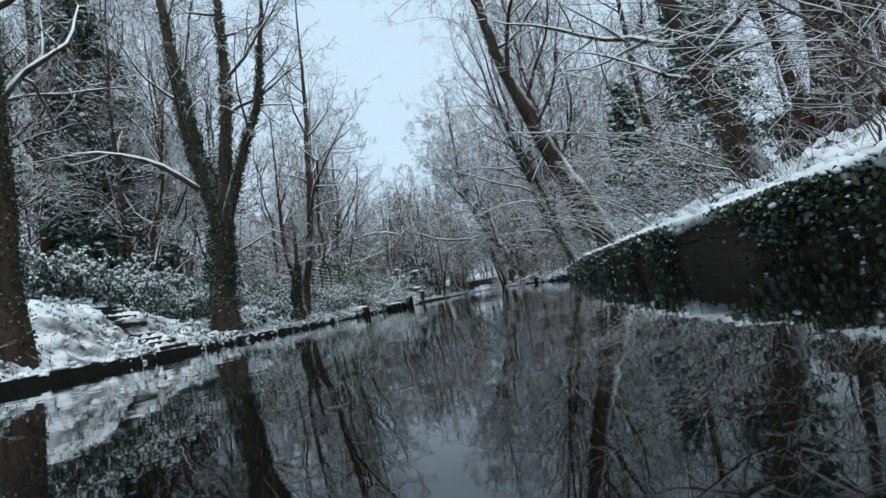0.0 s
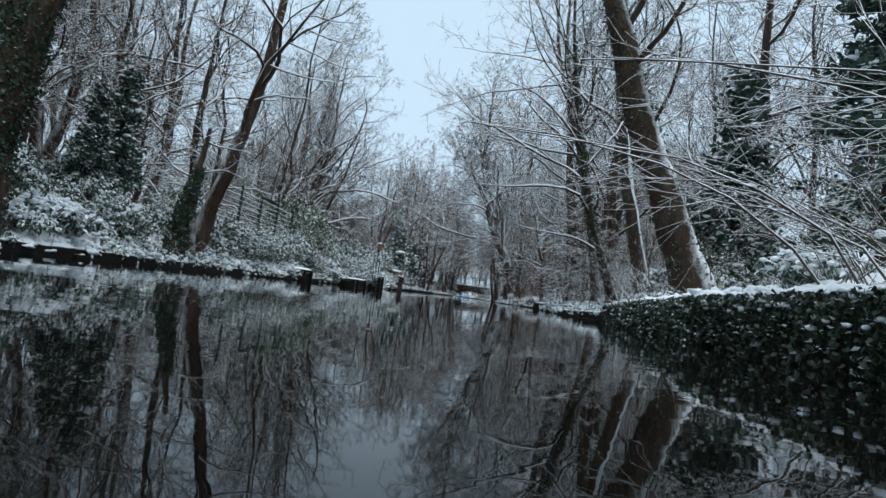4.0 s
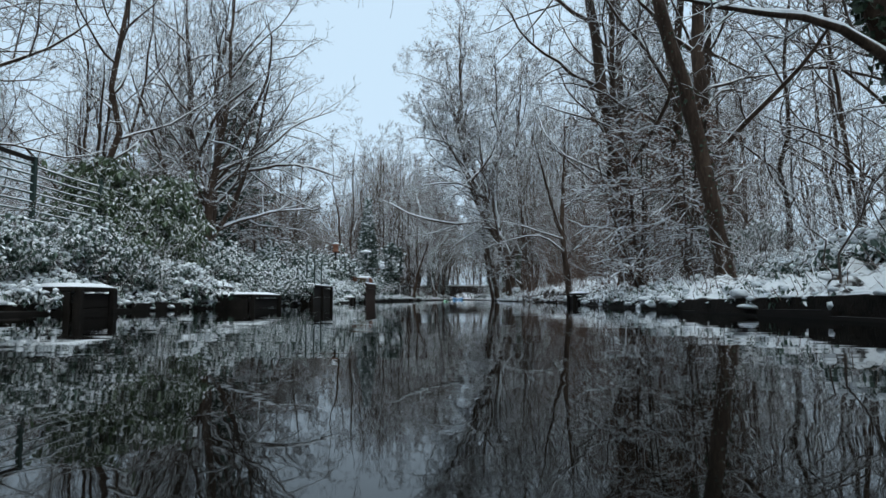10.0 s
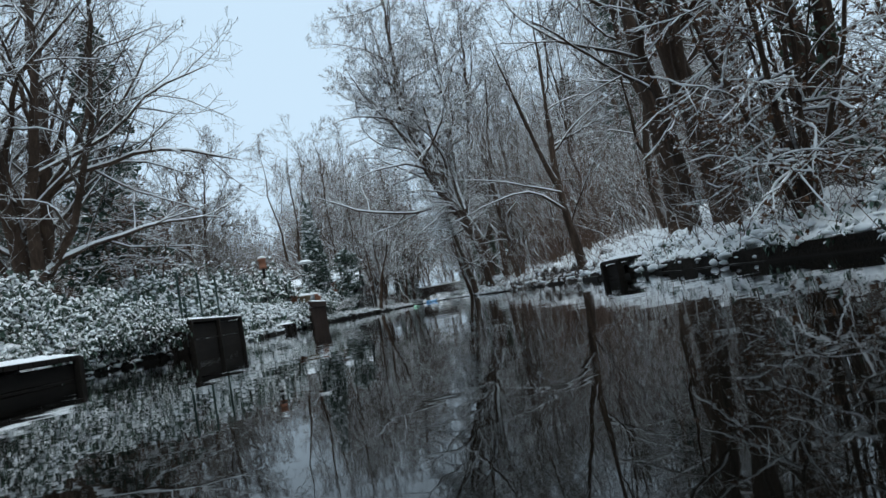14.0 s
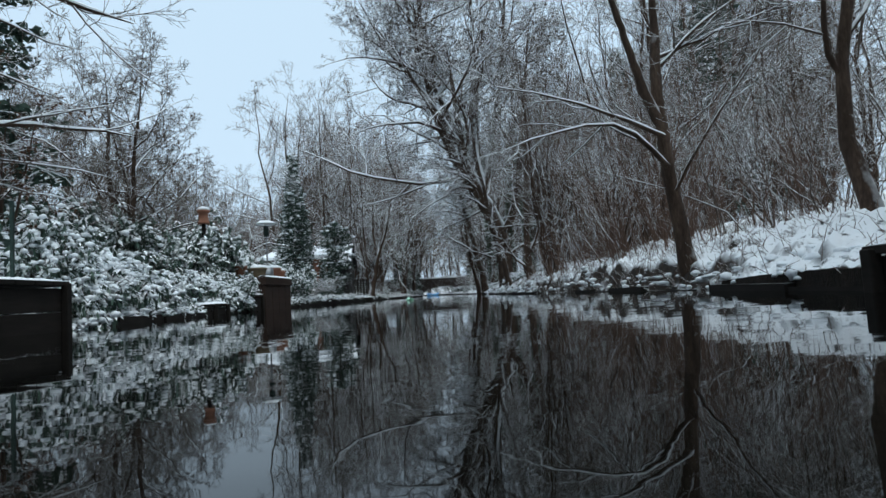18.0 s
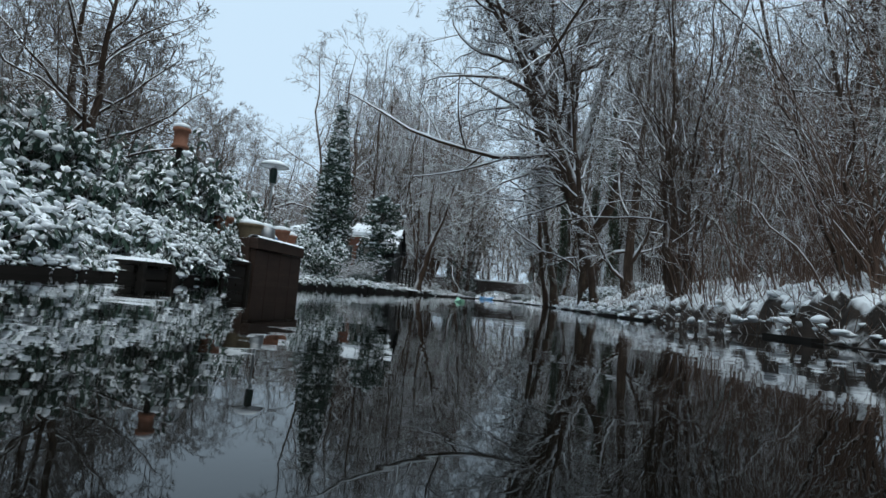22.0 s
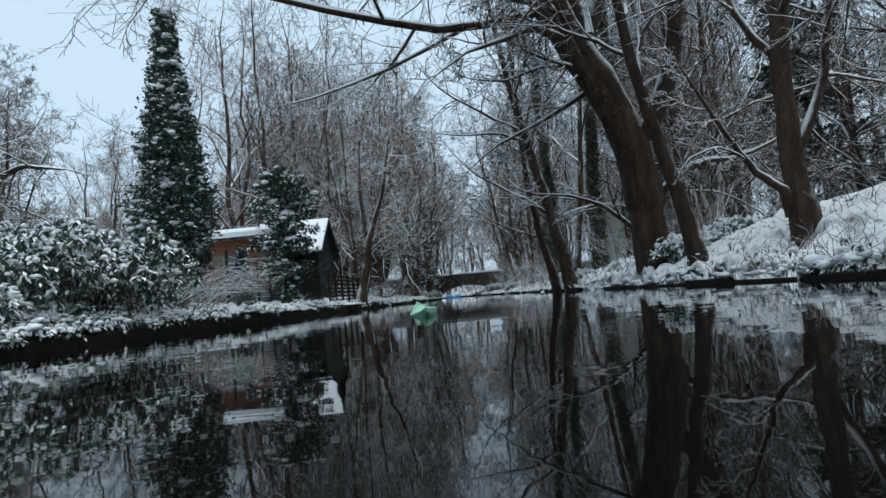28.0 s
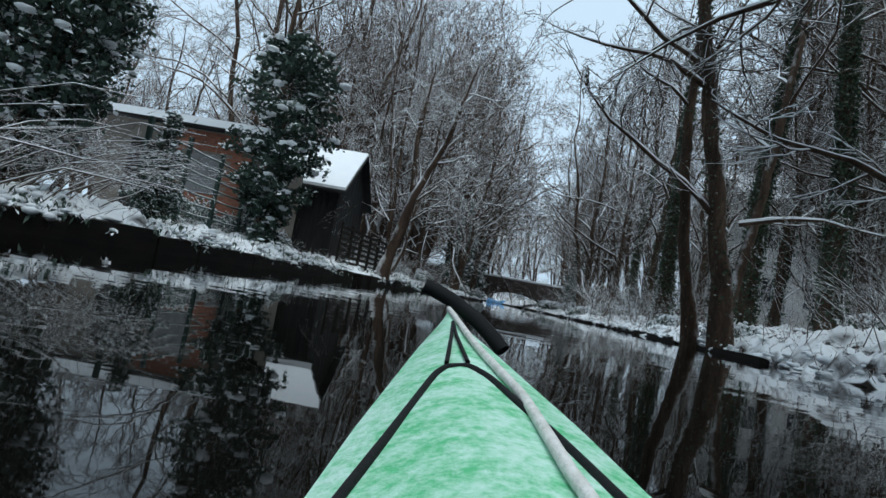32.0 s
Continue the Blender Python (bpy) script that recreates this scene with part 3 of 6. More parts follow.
def edging(name, table, side, y0, y1, top, label, material, thick=0.10, step=1.0, piece="board"):
    """A dark retaining strip along a bank, of short lengths that lean a little."""
    root = tagged(thing(name, label, "bank edging"), kind="structure")
    rng = random.Random(name)
    y = y0
    while y < y1:
        y2 = min(y + step * rng.uniform(0.5, 1.3), y1)
        dz = rng.uniform(-0.07, 0.03) if piece == 'board' else 0.0
        xa, xb = float(on(table, y)), float(on(table, y2))
        za, zb = top(y) + dz, top(y2) + dz + rng.uniform(-0.02, 0.02)
        bm_ = bmesh.new()
        o = rng.uniform(-0.05, 0.03)
        ps = []
        for x, yy, z in ((xa, y + 0.006, za), (xb, y2 - 0.006, zb)):
            ps.append([bm_.verts.new((x + side * dx + o, yy, zz)) for dx, zz in ((-0.03, -0.5), (thick, -0.5), (thick, z + rng.uniform(-0.02, 0.02)), (-0.03, z + rng.uniform(-0.02, 0.02)))])
        a, c = ps
        for f in ((a[0], a[1], c[1], c[0]), (a[1], a[2], c[2], c[1]), (a[2], a[3], c[3], c[2]), (a[3], a[0], c[0], c[3]), (a[3], a[2], a[1], a[0]), (c[0], c[1], c[2], c[3])):
            bm_.faces.new(f)
        bmesh.ops.recalc_face_normals(bm_, faces=bm_.faces)
        part(piece, bm_, material, root)
        y = y2
    return root


edging("bank_edging_left", LEFT, 1, -6, 95, lambda y: 0.22 if y < 57 or y > 76 else 0.36, "dark wet timber boards holding the snowy bank", TIMBER, step=1.6)
edging("bank_edging_right", RIGHT, -1, 21, 95, lambda y: 0.17, "dark wet timber boards holding the snowy bank", TIMBER, step=1.6)


def block_wall():
    """The stone wall along the right bank: courses of uneven blocks before a dark core."""
    root = tagged(thing("retaining_wall", "dark stone retaining wall with ivy and snow", "wall"), kind="structure")
    r_ = random.Random(3)
    meshes = []
    for i in range(8):
        bm_ = box(bmesh.new(), 0, 0, 0, 0.26, 1, 1, 0.01)
        for v in bm_.verts:
            v.co.x += r_.uniform(-0.008, 0.008)
        m_ = bpy.data.meshes.new("block")
        bm_.to_mesh(m_)
        bm_.free()
        m_.materials.append(STONE)
        meshes.append(m_)
    for c, (z0, z1) in enumerate(((-0.35, 0.40), (0.405, 0.92))):
        y = -6.0 + 0.3 * (c % 2)
        while y < 20.4:
            w = min(r_.uniform(1.8, 3.4), 20.35 - y) if y < 18.2 else 20.41 - y
            top = min(z1, float(on(RIGHT_TOP, y + w / 2)) + 0.02)
            if top - z0 > 0.08:
                ob = part("block", r_.choice(meshes), None, root)
                ob.location = (float(on(RIGHT, y)) - 0.24 + r_.uniform(-0.004, 0.004), y, z0)
                ob.scale = (1, w - 0.006, top - z0)
                ob.rotation_euler.z = -math.atan2(float(on(RIGHT, y + w)) - float(on(RIGHT, y)), w)
            y += w
    core = box(bmesh.new(), 3.5, -6, -0.5, 3.7, 20.3, 0.3)
    part("core", core, MORTAR, root)
    bm_ = bmesh.new()
    rows_ = []
    for y in np.arange(-5.9, 20.35, 0.05):
        x, z = float(on(RIGHT, y)), float(on(RIGHT_TOP, y)) + 0.02
        lip = 0.02 + 0.06 * lumps(1.0, y, 2.6, 31) + 0.07 * lumps(1.0, y, 8.0, 33)
        thick = 0.04 + 0.05 * lumps(2.0, y, 1.9, 35)
        ring = ((-0.24, -0.06 - lip), (-0.28 - lip * 0.4, -0.03 - lip), (-0.29 - lip * 0.3, 0.01), (-0.25, thick * 0.7), (-0.18, thick), (-0.10, thick), (0.0, thick), (0.10, thick), (0.2, thick), (0.32, thick), (0.5, -0.05))
        rows_.append([bm_.verts.new((x + dx, y, z + dz + (0.05 * abs(lumps(dx, y, 5.0, 47)) + 0.05 * lumps(dx, y, 12.0, 49) if 2 < i_ < 10 else 0))) for i_, (dx, dz) in enumerate(ring)])
    for a, c in zip(rows_, rows_[1:]):
        for i in range(10):
            bm_.faces.new((a[i], a[i + 1], c[i + 1], c[i])).smooth = True
    bmesh.ops.recalc_face_normals(bm_, faces=bm_.faces)
    part("snow_cover", bm_, SNOW_MAT, root, "uneven snow hanging over the edge")
    rng_ = np.random.default_rng(8)
    n_ = 70000
    yy = rng_.uniform(-4, 20.4, n_)
    yy = yy + 0.5 * np.sin(yy * 2.1)
    top = on(RIGHT_TOP, yy)
    keep = (np.sin(yy * 1.7) + np.sin(yy * 0.63 + 1) + rng_.normal(size=n_) * 0.7) > -0.5
    keep |= (yy > 9.5) & (rng_.random(n_) < 0.75) | (yy > 15.5)
    zz = top + 0.03 - np.abs(rng_.normal(size=n_)) * (0.26 + 0.22 * np.sin(yy * 1.3) * np.sin(yy * 3.1) + 0.10 * (yy > 9.5) + 0.08 * (yy > 15.5))
    c = np.stack([on(RIGHT, yy) - 0.28 - np.abs(rng_.normal(size=n_)) * 0.05, yy, zz], -1)[keep & (zz > 0.03)]
    tuft = c[(rng_.random(len(c)) < 0.03 * np.exp(-(on(RIGHT_TOP, c[:, 1]) - c[:, 2]) / 0.22)) & ((c[:, 1] > 9.5) | (c[:, 2] > on(RIGHT_TOP, c[:, 1]) - 0.12))]
    tagged(part("snow_tuft", arrays_mesh("snow_tuft", *blobs(rng_, tuft + np.array([-0.012, 0, 0.01]), 0.024, 0.7), SNOW_MAT), None, root, "dabs of snow caught on the ivy"), kind="stuff")
    tagged(part("ivy", arrays_mesh("ivy", *leaves(rng_, c, 0.036, 0.1, 1.2), WALL_IVY, False), None, root, "trailing ivy with snow on its leaves"), kind="stuff")


block_wall()


def open_front(y, side):
    """Where no dock or wall stands before the bank."""
    spans = ((11.0, 12.4), (26.2, 27.5), (30.3, 32.9), (36.4, 40.0), (46.0, 47.4), (49.3, 53.4)) if side < 0 else ((34.3, 36.2),)
    return np.all([(y < a) | (y > b_) for a, b_ in spans], axis=0)


def snow_heaps(name, table, tops, side, y0, y1, seed, per=14, size=0.058, drape=0.03, grounded=True):
    """Lumps of snow and snowed-in plants hanging over the edge of a bank."""
    rng_ = np.random.default_rng(seed)
    bm_ = bmesh.new()
    bmesh.ops.create_icosphere(bm_, subdivisions=2, radius=1.0)
    ball = np.array([v.co for v in bm_.verts])
    tri = np.array([[v.index for v in f.verts] for f in bm_.faces])
    bm_.free()
    n_ = int((y1 - y0) * per)
    y = rng_.uniform(y0, y1, n_)
    s = size * (0.35 + rng_.random((n_, 1, 1)) ** 1.8) * rng_.uniform(0.6, 1.5, (n_, 1, 3)) * np.array([1.1, 1.5, 0.6])
    d = np.abs(rng_.normal(size=n_)) * 0.35 - 0.12
    d = np.maximum(d, -drape)
    d = np.where(open_front(y, side), d, np.abs(d) + 0.9)
    d = np.where((side < 0) & (y > 56.5) & (y < 76.5), np.abs(d) + 0.1, d)
    c = np.stack([on(table, y) + side * d, y, on(tops, y) - 0.07 + 0.10 * np.minimum(1, np.maximum(d, 0) / 0.4) + rng_.normal(size=n_) * 0.03 - np.where(d < 0, 0.12 * rng_.random(n_), 0)], -1)
    if grounded:
        c[:, 2] = [height(float(a), float(b_)) - 0.012 if dd > 0.03 else float(z_) for (a, b_, z_), dd in zip(c, d)]
    wave, turn_ = rng_.normal(size=(n_, 1, 3)) * 2.2, rng_.uniform(0, 6.28, (n_, 1))
    bulge = 1 + 0.28 * np.sin((ball[None] * wave).sum(-1) + turn_) + 0.16 * np.sin((ball[None] * wave[:, :, ::-1] * 2.3).sum(-1) + 2 * turn_)
    v = c[:, None] + ball[None] * s * bulge[..., None]
    q = (np.arange(n_)[:, None, None] * len(ball) + tri[None]).reshape(-1, 3)
    ob = new(name, arrays_mesh(name, v.reshape(-1, 3), q, SNOW_MAT))
    return tagged(ob, "lumps of fresh snow along the edge of the bank", "snow", kind="stuff")


def bristle(name, table, tops, side, y0, y1, n_, seed, reach=2.2):
    """Dry stalks, grass and twig ends standing out of the snow on a bank."""
    rng_ = np.random.default_rng(seed)
    y = rng_.uniform(y0, y1, n_)
    d = np.abs(rng_.normal(size=n_)) * reach * 0.6 - 0.05
    x = on(table, y) + side * d
    z = np.array([height(float(a), float(b_)) if dd > 0.02 else float(on(tops, b_)) - 0.12 for a, b_, dd in zip(x, y, d)])
    P0 = np.stack([x, y, z - 0.03], -1)
    h = rng_.uniform(0.08, 0.42, n_)
    dr = unit(rng_.normal(size=(n_, 3)) * np.array([0.55, 0.55, 0.1]) + np.array([-side * 0.15, 0, 0.8]))
    bend = rng_.normal(size=(n_, 3)) * np.array([0.12, 0.12, 0.04])
    P = np.stack([P0, P0 + dr * h[:, None] * 0.6, P0 + dr * h[:, None] + bend * h[:, None] * 2], 1)
    R = np.tile(np.array([0.005, 0.004, 0.002]), (n_, 1))
    ob = new(name, arrays_mesh(name, *tubes(P, R, 3), RED_TWIG if seed % 2 else TWIG))
    return tagged(ob, "dry stalks and twigs poking through the snow", "grass", kind="stuff")


def ground_cover(name, table, tops, side, y0, y1, n_, seed, reach, size):
    """Snowed-in bramble, ivy and fern leaves over the edge of a bank."""
    rng_ = np.random.default_rng(seed)
    y = rng_.uniform(y0, y1, n_)
    bunch = np.sin(y * 1.9) + np.sin(y * 0.71 + seed) + rng_.normal(size=n_) * 0.6
    y = y[bunch > -0.5]
    d = np.abs(rng_.normal(size=len(y))) * reach - 0.10
    d = np.where(open_front(y, side), d, np.abs(d) + 2.0)
    x = on(table, y) + side * d
    z = np.array([height(float(a), float(b_)) if dd > 0.02 else float(on(tops, b_)) - 0.10 + 0.8 * dd for a, b_, dd in zip(x, y, d)])
    c = np.stack([x, y, z + np.abs(rng_.normal(size=len(y))) * 0.07], -1)
    root = thing(name, "frosted bramble and ivy leaves over the edge of the bank", "ground cover", kind="stuff")
    part("foliage", arrays_mesh("foliage", *whorls(rng_, c, 6, size, 1.8), LEAF, False), None, root)
    pick = c[rng_.random(len(c)) < 0.5]
    part("snow_pad", arrays_mesh("snow_pad", *blobs(rng_, pick + np.array([0, 0, 0.015]), size * 1.35, 0.45), SNOW_MAT), None, root)


ground_cover("ground_cover", LEFT, LEFT_TOP, -1, 12, 60, 5000, 31, 0.55, 0.04)
ground_cover("ground_cover", RIGHT, RIGHT_TOP, 1, 20, 35, 900, 32, 0.4, 0.028)
ground_cover("ground_cover", RIGHT, RIGHT_TOP, 1, 52, 58, 350, 34, 0.2, 0.035)
ground_cover("ground_cover", RIGHT, RIGHT_TOP, 1, -2, 20, 2500, 33, 0.5, 0.045)
ground_cover("ground_cover", LEFT, LEFT_TOP, -1, 57, 80, 1100, 35, 0.3, 0.04)
ground_cover("ground_cover", LEFT, LEFT_TOP, -1, 4, 13.5, 2600, 36, 1.7, 0.026)
bristle("dry_stalks", LEFT, LEFT_TOP, -1, -3, 84, 2200, 4)
bristle("dry_stalks", RIGHT, RIGHT_TOP, 1, 19, 84, 2200, 5)
bristle("dry_stalks", RIGHT, RIGHT_TOP, 1, -3, 20, 1400, 6)
bristle("dry_stalks", RIGHT, RIGHT_TOP, 1, 39, 56, 1700, 9, 2.0)
snow_heaps("snow_lumps", LEFT, LEFT_TOP, -1, -4, 92, 1)
snow_heaps("snow_lumps", RIGHT, RIGHT_TOP, 1, 20, 92, 2)
snow_heaps("snow_cap", [(a, b_ - 0.12) for a, b_ in RIGHT], [(a, b_ + 0.10) for a, b_ in RIGHT_TOP], 1, -5, 20.4, 7, 70, 0.06, 0.14, False)


def at(kind, x, y, turn=0.0, size=1.0, label="", category="tree", group="", tilt=(0, 0), sink=0.05):
    return kind.plant(x, y, height(x, y) - sink, turn, size, label, category, group, tilt)



# ---- trees: kinds first, then each in its place ----
HERO = ((8, 0.5, 46, 0.55), (7, 0.48, 48, 0.5), (5, 0.55, 48, 0.5))
MID = ((7, 0.5, 50, 0.55), (6, 0.5, 50, 0.5), (3, 0.6, 48, 0.5))
LIGHT = ((8, 0.55, 55, 0.6), (7, 0.6, 55, 0.6))
TALL = make_tree("tree", 2, 16, 0.19, limbs=20, limb_span=(0.15, 0.98), limb_angle=58, limb_len=0.24, orders=MID, wiggle=0.14, fine=0.0065)
TALL2 = make_tree("tree", 31, 15, 0.18, stems=2, spread=1.2, limbs=13, limb_span=(0.2, 0.98), limb_angle=54, limb_len=0.28, orders=MID, kink=0.2, ivy=700, ivy_span=0.4, wiggle=0.14, fine=0.0065)
SLIM = make_tree("tree", 3, 13, 0.085, limbs=20, limb_span=(0.1, 0.98), limb_angle=54, limb_len=0.24, orders=LIGHT, ks=(4, 3), kink=0.2, wiggle=0.14, fine=0.0065)
SLIM2 = make_tree("tree", 4, 10, 0.075, limbs=22, limb_span=(0.08, 0.98), limb_angle=62, limb_len=0.34, limb_rise=0.02, orders=LIGHT, kink=0.25, ks=(4, 3), wiggle=0.15, fine=0.006)
SLIM3 = make_tree("tree", 32, 11, 0.08, stems=3, spread=2.2, limbs=13, limb_span=(0.1, 0.98), limb_angle=52, limb_len=0.32, orders=LIGHT, ks=(4, 3), kink=0.22, wiggle=0.15, fine=0.006)
IVY_POLE = make_tree("tree", 33, 13, 0.22, limbs=10, limb_span=(0.5, 0.98), limb_angle=45, limb_len=0.25, orders=LIGHT, ks=(4, 3), ivy=6500, ivy_span=0.85, fine=0.008)
FAR = make_tree("tree", 6, 14, 0.16, stems=3, spread=2.6, limbs=13, limb_span=(0.14, 0.98), limb_angle=50, limb_len=0.34, orders=((8, 0.5, 50, 0.55), (8, 0.5, 50, 0.55)), ks=(4, 3), fine=0.0105, kink=0.25, wiggle=0.15, twig=FAR_TWIG)
FAR2 = make_tree("tree", 7, 13, 0.17, stems=2, spread=1.8, limbs=17, limb_span=(0.16, 0.98), limb_angle=54, limb_len=0.38, orders=((8, 0.5, 50, 0.55), (8, 0.5, 50, 0.55)), ks=(4, 3), fine=0.0105, kink=0.25, wiggle=0.15, twig=FAR_TWIG)
VASE = make_tree("tree", 1, 13.5, 0.26, stems=4, spread=4.0, limbs=14, limb_span=(0.1, 0.95), limb_angle=44, limb_len=0.46, limb_rise=0.03, orders=((9, 0.5, 42, 0.5), (7, 0.5, 44, 0.5), (4, 0.55, 45, 0.5)), ks=(6, 4, 3), fine=0.0065, kink=0.2, wiggle=0.12, pads=0.007)
BEECH = make_tree("beech_tree", 11, 7, 0.07, stems=7, spread=1.8, limbs=10, limb_span=(0.06, 0.95), limb_angle=80, limb_len=0.30, limb_rise=-0.03, droop=0.03, orders=((8, 0.5, 45, 0.55), (6, 0.5, 45, 0.5)), leaf=8000, pads=0.012, fine=0.006, twig=RED_TWIG)
COPPICE = make_tree("coppice", 12, 7.0, 0.040, stems=9, spread=2.6, kink=0.35, limbs=6, limb_span=(0.25, 0.97), limb_angle=30, limb_len=0.34, orders=((6, 0.5, 38, 0.55), (4, 0.5, 40, 0.5)), ks=(4, 3), fine=0.006)
CLUMP = make_tree("coppice", 74, 10.0, 0.085, stems=7, spread=2.6, kink=0.3, limbs=9, limb_span=(0.15, 0.97), limb_angle=40, limb_len=0.34, orders=((7, 0.5, 44, 0.55), (6, 0.5, 46, 0.5)), ks=(5, 3), fine=0.006, twig=FAR_TWIG)
RUSSET = make_tree("coppice", 34, 5.0, 0.028, stems=14, spread=1.6, kink=0.3, limbs=6, limb_span=(0.2, 0.97), limb_angle=24, limb_len=0.36, orders=((5, 0.5, 30, 0.55), (4, 0.5, 36, 0.5)), bark=RED_TWIG, twig=RED_TWIG, ks=(4, 3), fine=0.006)
BROWN = make_tree("tree", 35, 12, 0.2, stems=3, spread=1.9, limbs=15, limb_span=(0.08, 0.97), limb_angle=44, limb_len=0.42, orders=((9, 0.5, 48, 0.6), (9, 0.5, 48, 0.55)), twig=RED_TWIG, ks=(4, 3), fine=0.012, kink=0.2, wiggle=0.15)
SPRUCE = make_conifer("spruce_tree", 13, 14, 2.6, count=16000, size=0.14)
FIR = make_conifer("fir_tree", 14, 12, 2.2, droop=-0.05, size=0.13, count=14000)
BUSHY_YEW = make_conifer("yew_tree", 73, 5.2, 1.2, column="bushy", whorls=24, per=7, count=13000, size=0.085, pads_n=200)
YEW = make_conifer("yew_tree", 36, 5.0, 1.1, whorls=18, per=8, droop=0.10, size=0.085, count=11000)
CYPRESS = make_conifer("cypress_tree", 15, 7.5, 1.0, column=True, whorls=70, per=10, count=46000, size=0.06, pads_n=1000)
LAUREL = make_bush("laurel_bush", 16, 1.5, 1.7, stems=30, count=4600, size=0.07, pads_n=600, long=2.0, pad=0.78)
RHODO = make_bush("rhododendron_bush", 17, 1.7, 2.1, stems=44, count=6000, size=0.085, pads_n=620, long=2.1, pad=0.78)
LOW = make_bush("low_bush", 18, 0.9, 0.45, stems=30, count=2200, size=0.055, pads_n=620, pad=0.9)
MOUND = make_bush("snowed_in_shrub", 71, 0.95, 0.7, stems=40, count=2600, size=0.06, pads_n=2300, pad=0.72)
CONE = make_bush("conical_shrub", 72, 0.55, 1.9, stems=46, count=4200, size=0.06, pads_n=950, pad=0.95, upright=0.2)
LOW2 = make_bush("low_bush", 37, 0.8, 0.6, stems=26, count=1900, size=0.05, flat=0.3, pads_n=480, pad=0.9)
BAMBOO_BUSH = make_bush("bamboo_bush", 19, 1.2, 2.6, stems=50, count=8000, size=0.055, pads_n=120, material=BAMBOO, flat=0.2, upright=0.6, pad=0.8, long=4.0)
THICKET = make_thicket("thicket", 20, 2.0, 2.6, stems=26, twigs=6)
THICKET2 = make_thicket("thicket", 38, 2.2, 1.8, stems=26, twigs=7, lean=0.7)
RODS = make_thicket("willow_rods", 21, 1.8, 2.4, stems=30, twigs=3, lean=0.25, material=RED_TWIG, radius=0.014)
STOOL = make_thicket("willow_rods", 75, 0.55, 3.4, stems=34, twigs=3, lean=0.2, material=RED_TWIG, radius=0.016, bias=(-0.35, -0.05))
ARCH = make_thicket("arching_shrub", 39, 1.4, 2.6, stems=22, twigs=7, lean=0.35, radius=0.013, bias=(-0.85, -0.15))
WHIPS = make_thicket("fallen_whips", 76, 1.1, 2.4, stems=12, twigs=2, lean=0.3, radius=0.02, bias=(0.9, 0.25))
BRAMBLE = make_thicket("bramble", 22, 1.6, 0.9, stems=24, twigs=4, lean=0.9, radius=0.007)


def shaped_tree(name, seed, stems, label, limbs=14, span=(0.25, 0.97), angle=50, length=0.4, rise=0.05, orders=HERO, ivy=0, boughs=(), wiggle=0.16, fine=0.006, caked=()):
    """A tree whose trunks, and some great boughs, run through given places: each a list of points, then its radius at foot and tip."""
    rng_ = np.random.default_rng(seed)
    base = Vector(stems[0][0][0])

    def line(pts, k):
        pts = np.array(pts, float) - np.array(base)
        s = np.r_[0, np.cumsum(np.linalg.norm(np.diff(pts, axis=0), axis=1))]
        q = np.linspace(0, s[-1], k)
        out = np.stack([np.interp(q, s, pts[:, i]) for i in range(3)], -1)
        out[1:-1] = out[1:-1] * 0.5 + (out[:-2] + out[2:]) * 0.25
        out[1:] += rng_.normal(size=(k - 1, 3)) * 0.012 * s[-1] / k * 3
        return out

    P = np.stack([line(p, 28) for p, _, _ in stems])
    R = np.stack([np.linspace(a, c * 0.4, 28) for _, a, c in stems])
    foot = np.abs(P[:, 0, 2]) < 0.6
    R[foot, 0] *= 1.35
    R[foot, 1] *= 1.2
    R[~foot, 0] *= 0.3
    P[foot, 0, 2] -= 0.3
    bole, faces = tubes(P, R, 20)
    axis = np.repeat(P.reshape(-1, 3), 20, 0)
    gnarl = np.array([0.16 * noise.fractal(Vector((v[0] * 1.6, v[1] * 1.6, v[2] * 0.9 + seed)), 1.0, 2.0, 3) + 0.10 * noise.fractal(Vector((v[0] * 9, v[1] * 9, v[2] * 1.3 + seed)), 1.0, 2.0, 2) for v in bole])
    bole = axis + (bole - axis) * (1 + gnarl[:, None])
    trunk, crown, lines = [(bole, faces)], [], []
    sets = [grow(rng_, P, R, limbs, span, angle, length, 0.5, 9, wiggle, rise, tip=0.12)]
    if boughs:
        B = np.stack([line(p, 9) for p, _, _ in boughs])
        sets.append((B, np.stack([np.r_[np.linspace(a, c * 0.6, 8), c * 0.25] for _, a, c in boughs])))
    for j, (p, r) in enumerate(sets):
        trunk.append(tubes(p, r, 7))
        lines.append(snow_on(rng_, p, r))
        for n_, (cnt, ln, ang, rad) in enumerate(orders):
            p, r = grow(rng_, p, r, cnt, (0.15, 1.0), ang, ln * (0.62 if j and not n_ else 1), rad, (6, 4, 3)[n_], wiggle, 0.0, floor=fine)
            crown.append(tubes(p, r, 5 if n_ == 0 else 3))
            if n_ == 0:
                lines.append(snow_on(rng_, p, r, 0.004))
    for j in caked:
        q, r = P[j:j + 1, 1:20], R[j:j + 1, 1:20]
        tang = unit(np.gradient(q, axis=1))
        up_side = unit(unit(np.array([0, 0, 1.0]) - tang * tang[:, :, 2:3]) + np.array([0, -0.7, 0]))
        lines.append(tubes(q + up_side * r[..., None] * 0.62, r * rng_.uniform(0.46, 0.56, r.shape), 10))
    extra = [("snow_pad", stack(lines), SNOW_MAT)]
    if ivy:
        extra.append(("ivy", leaves(rng_, np.concatenate([along(rng_, P[:, :20], R[:, :20], ivy, 0.04), along(rng_, P[:1, :16], R[:1, :16], ivy, 0.045)]), 0.048, 0.0, 1.2), IVY))
    return Tree(name, trunk, crown, extra).plant(*base, 0, 1, label)


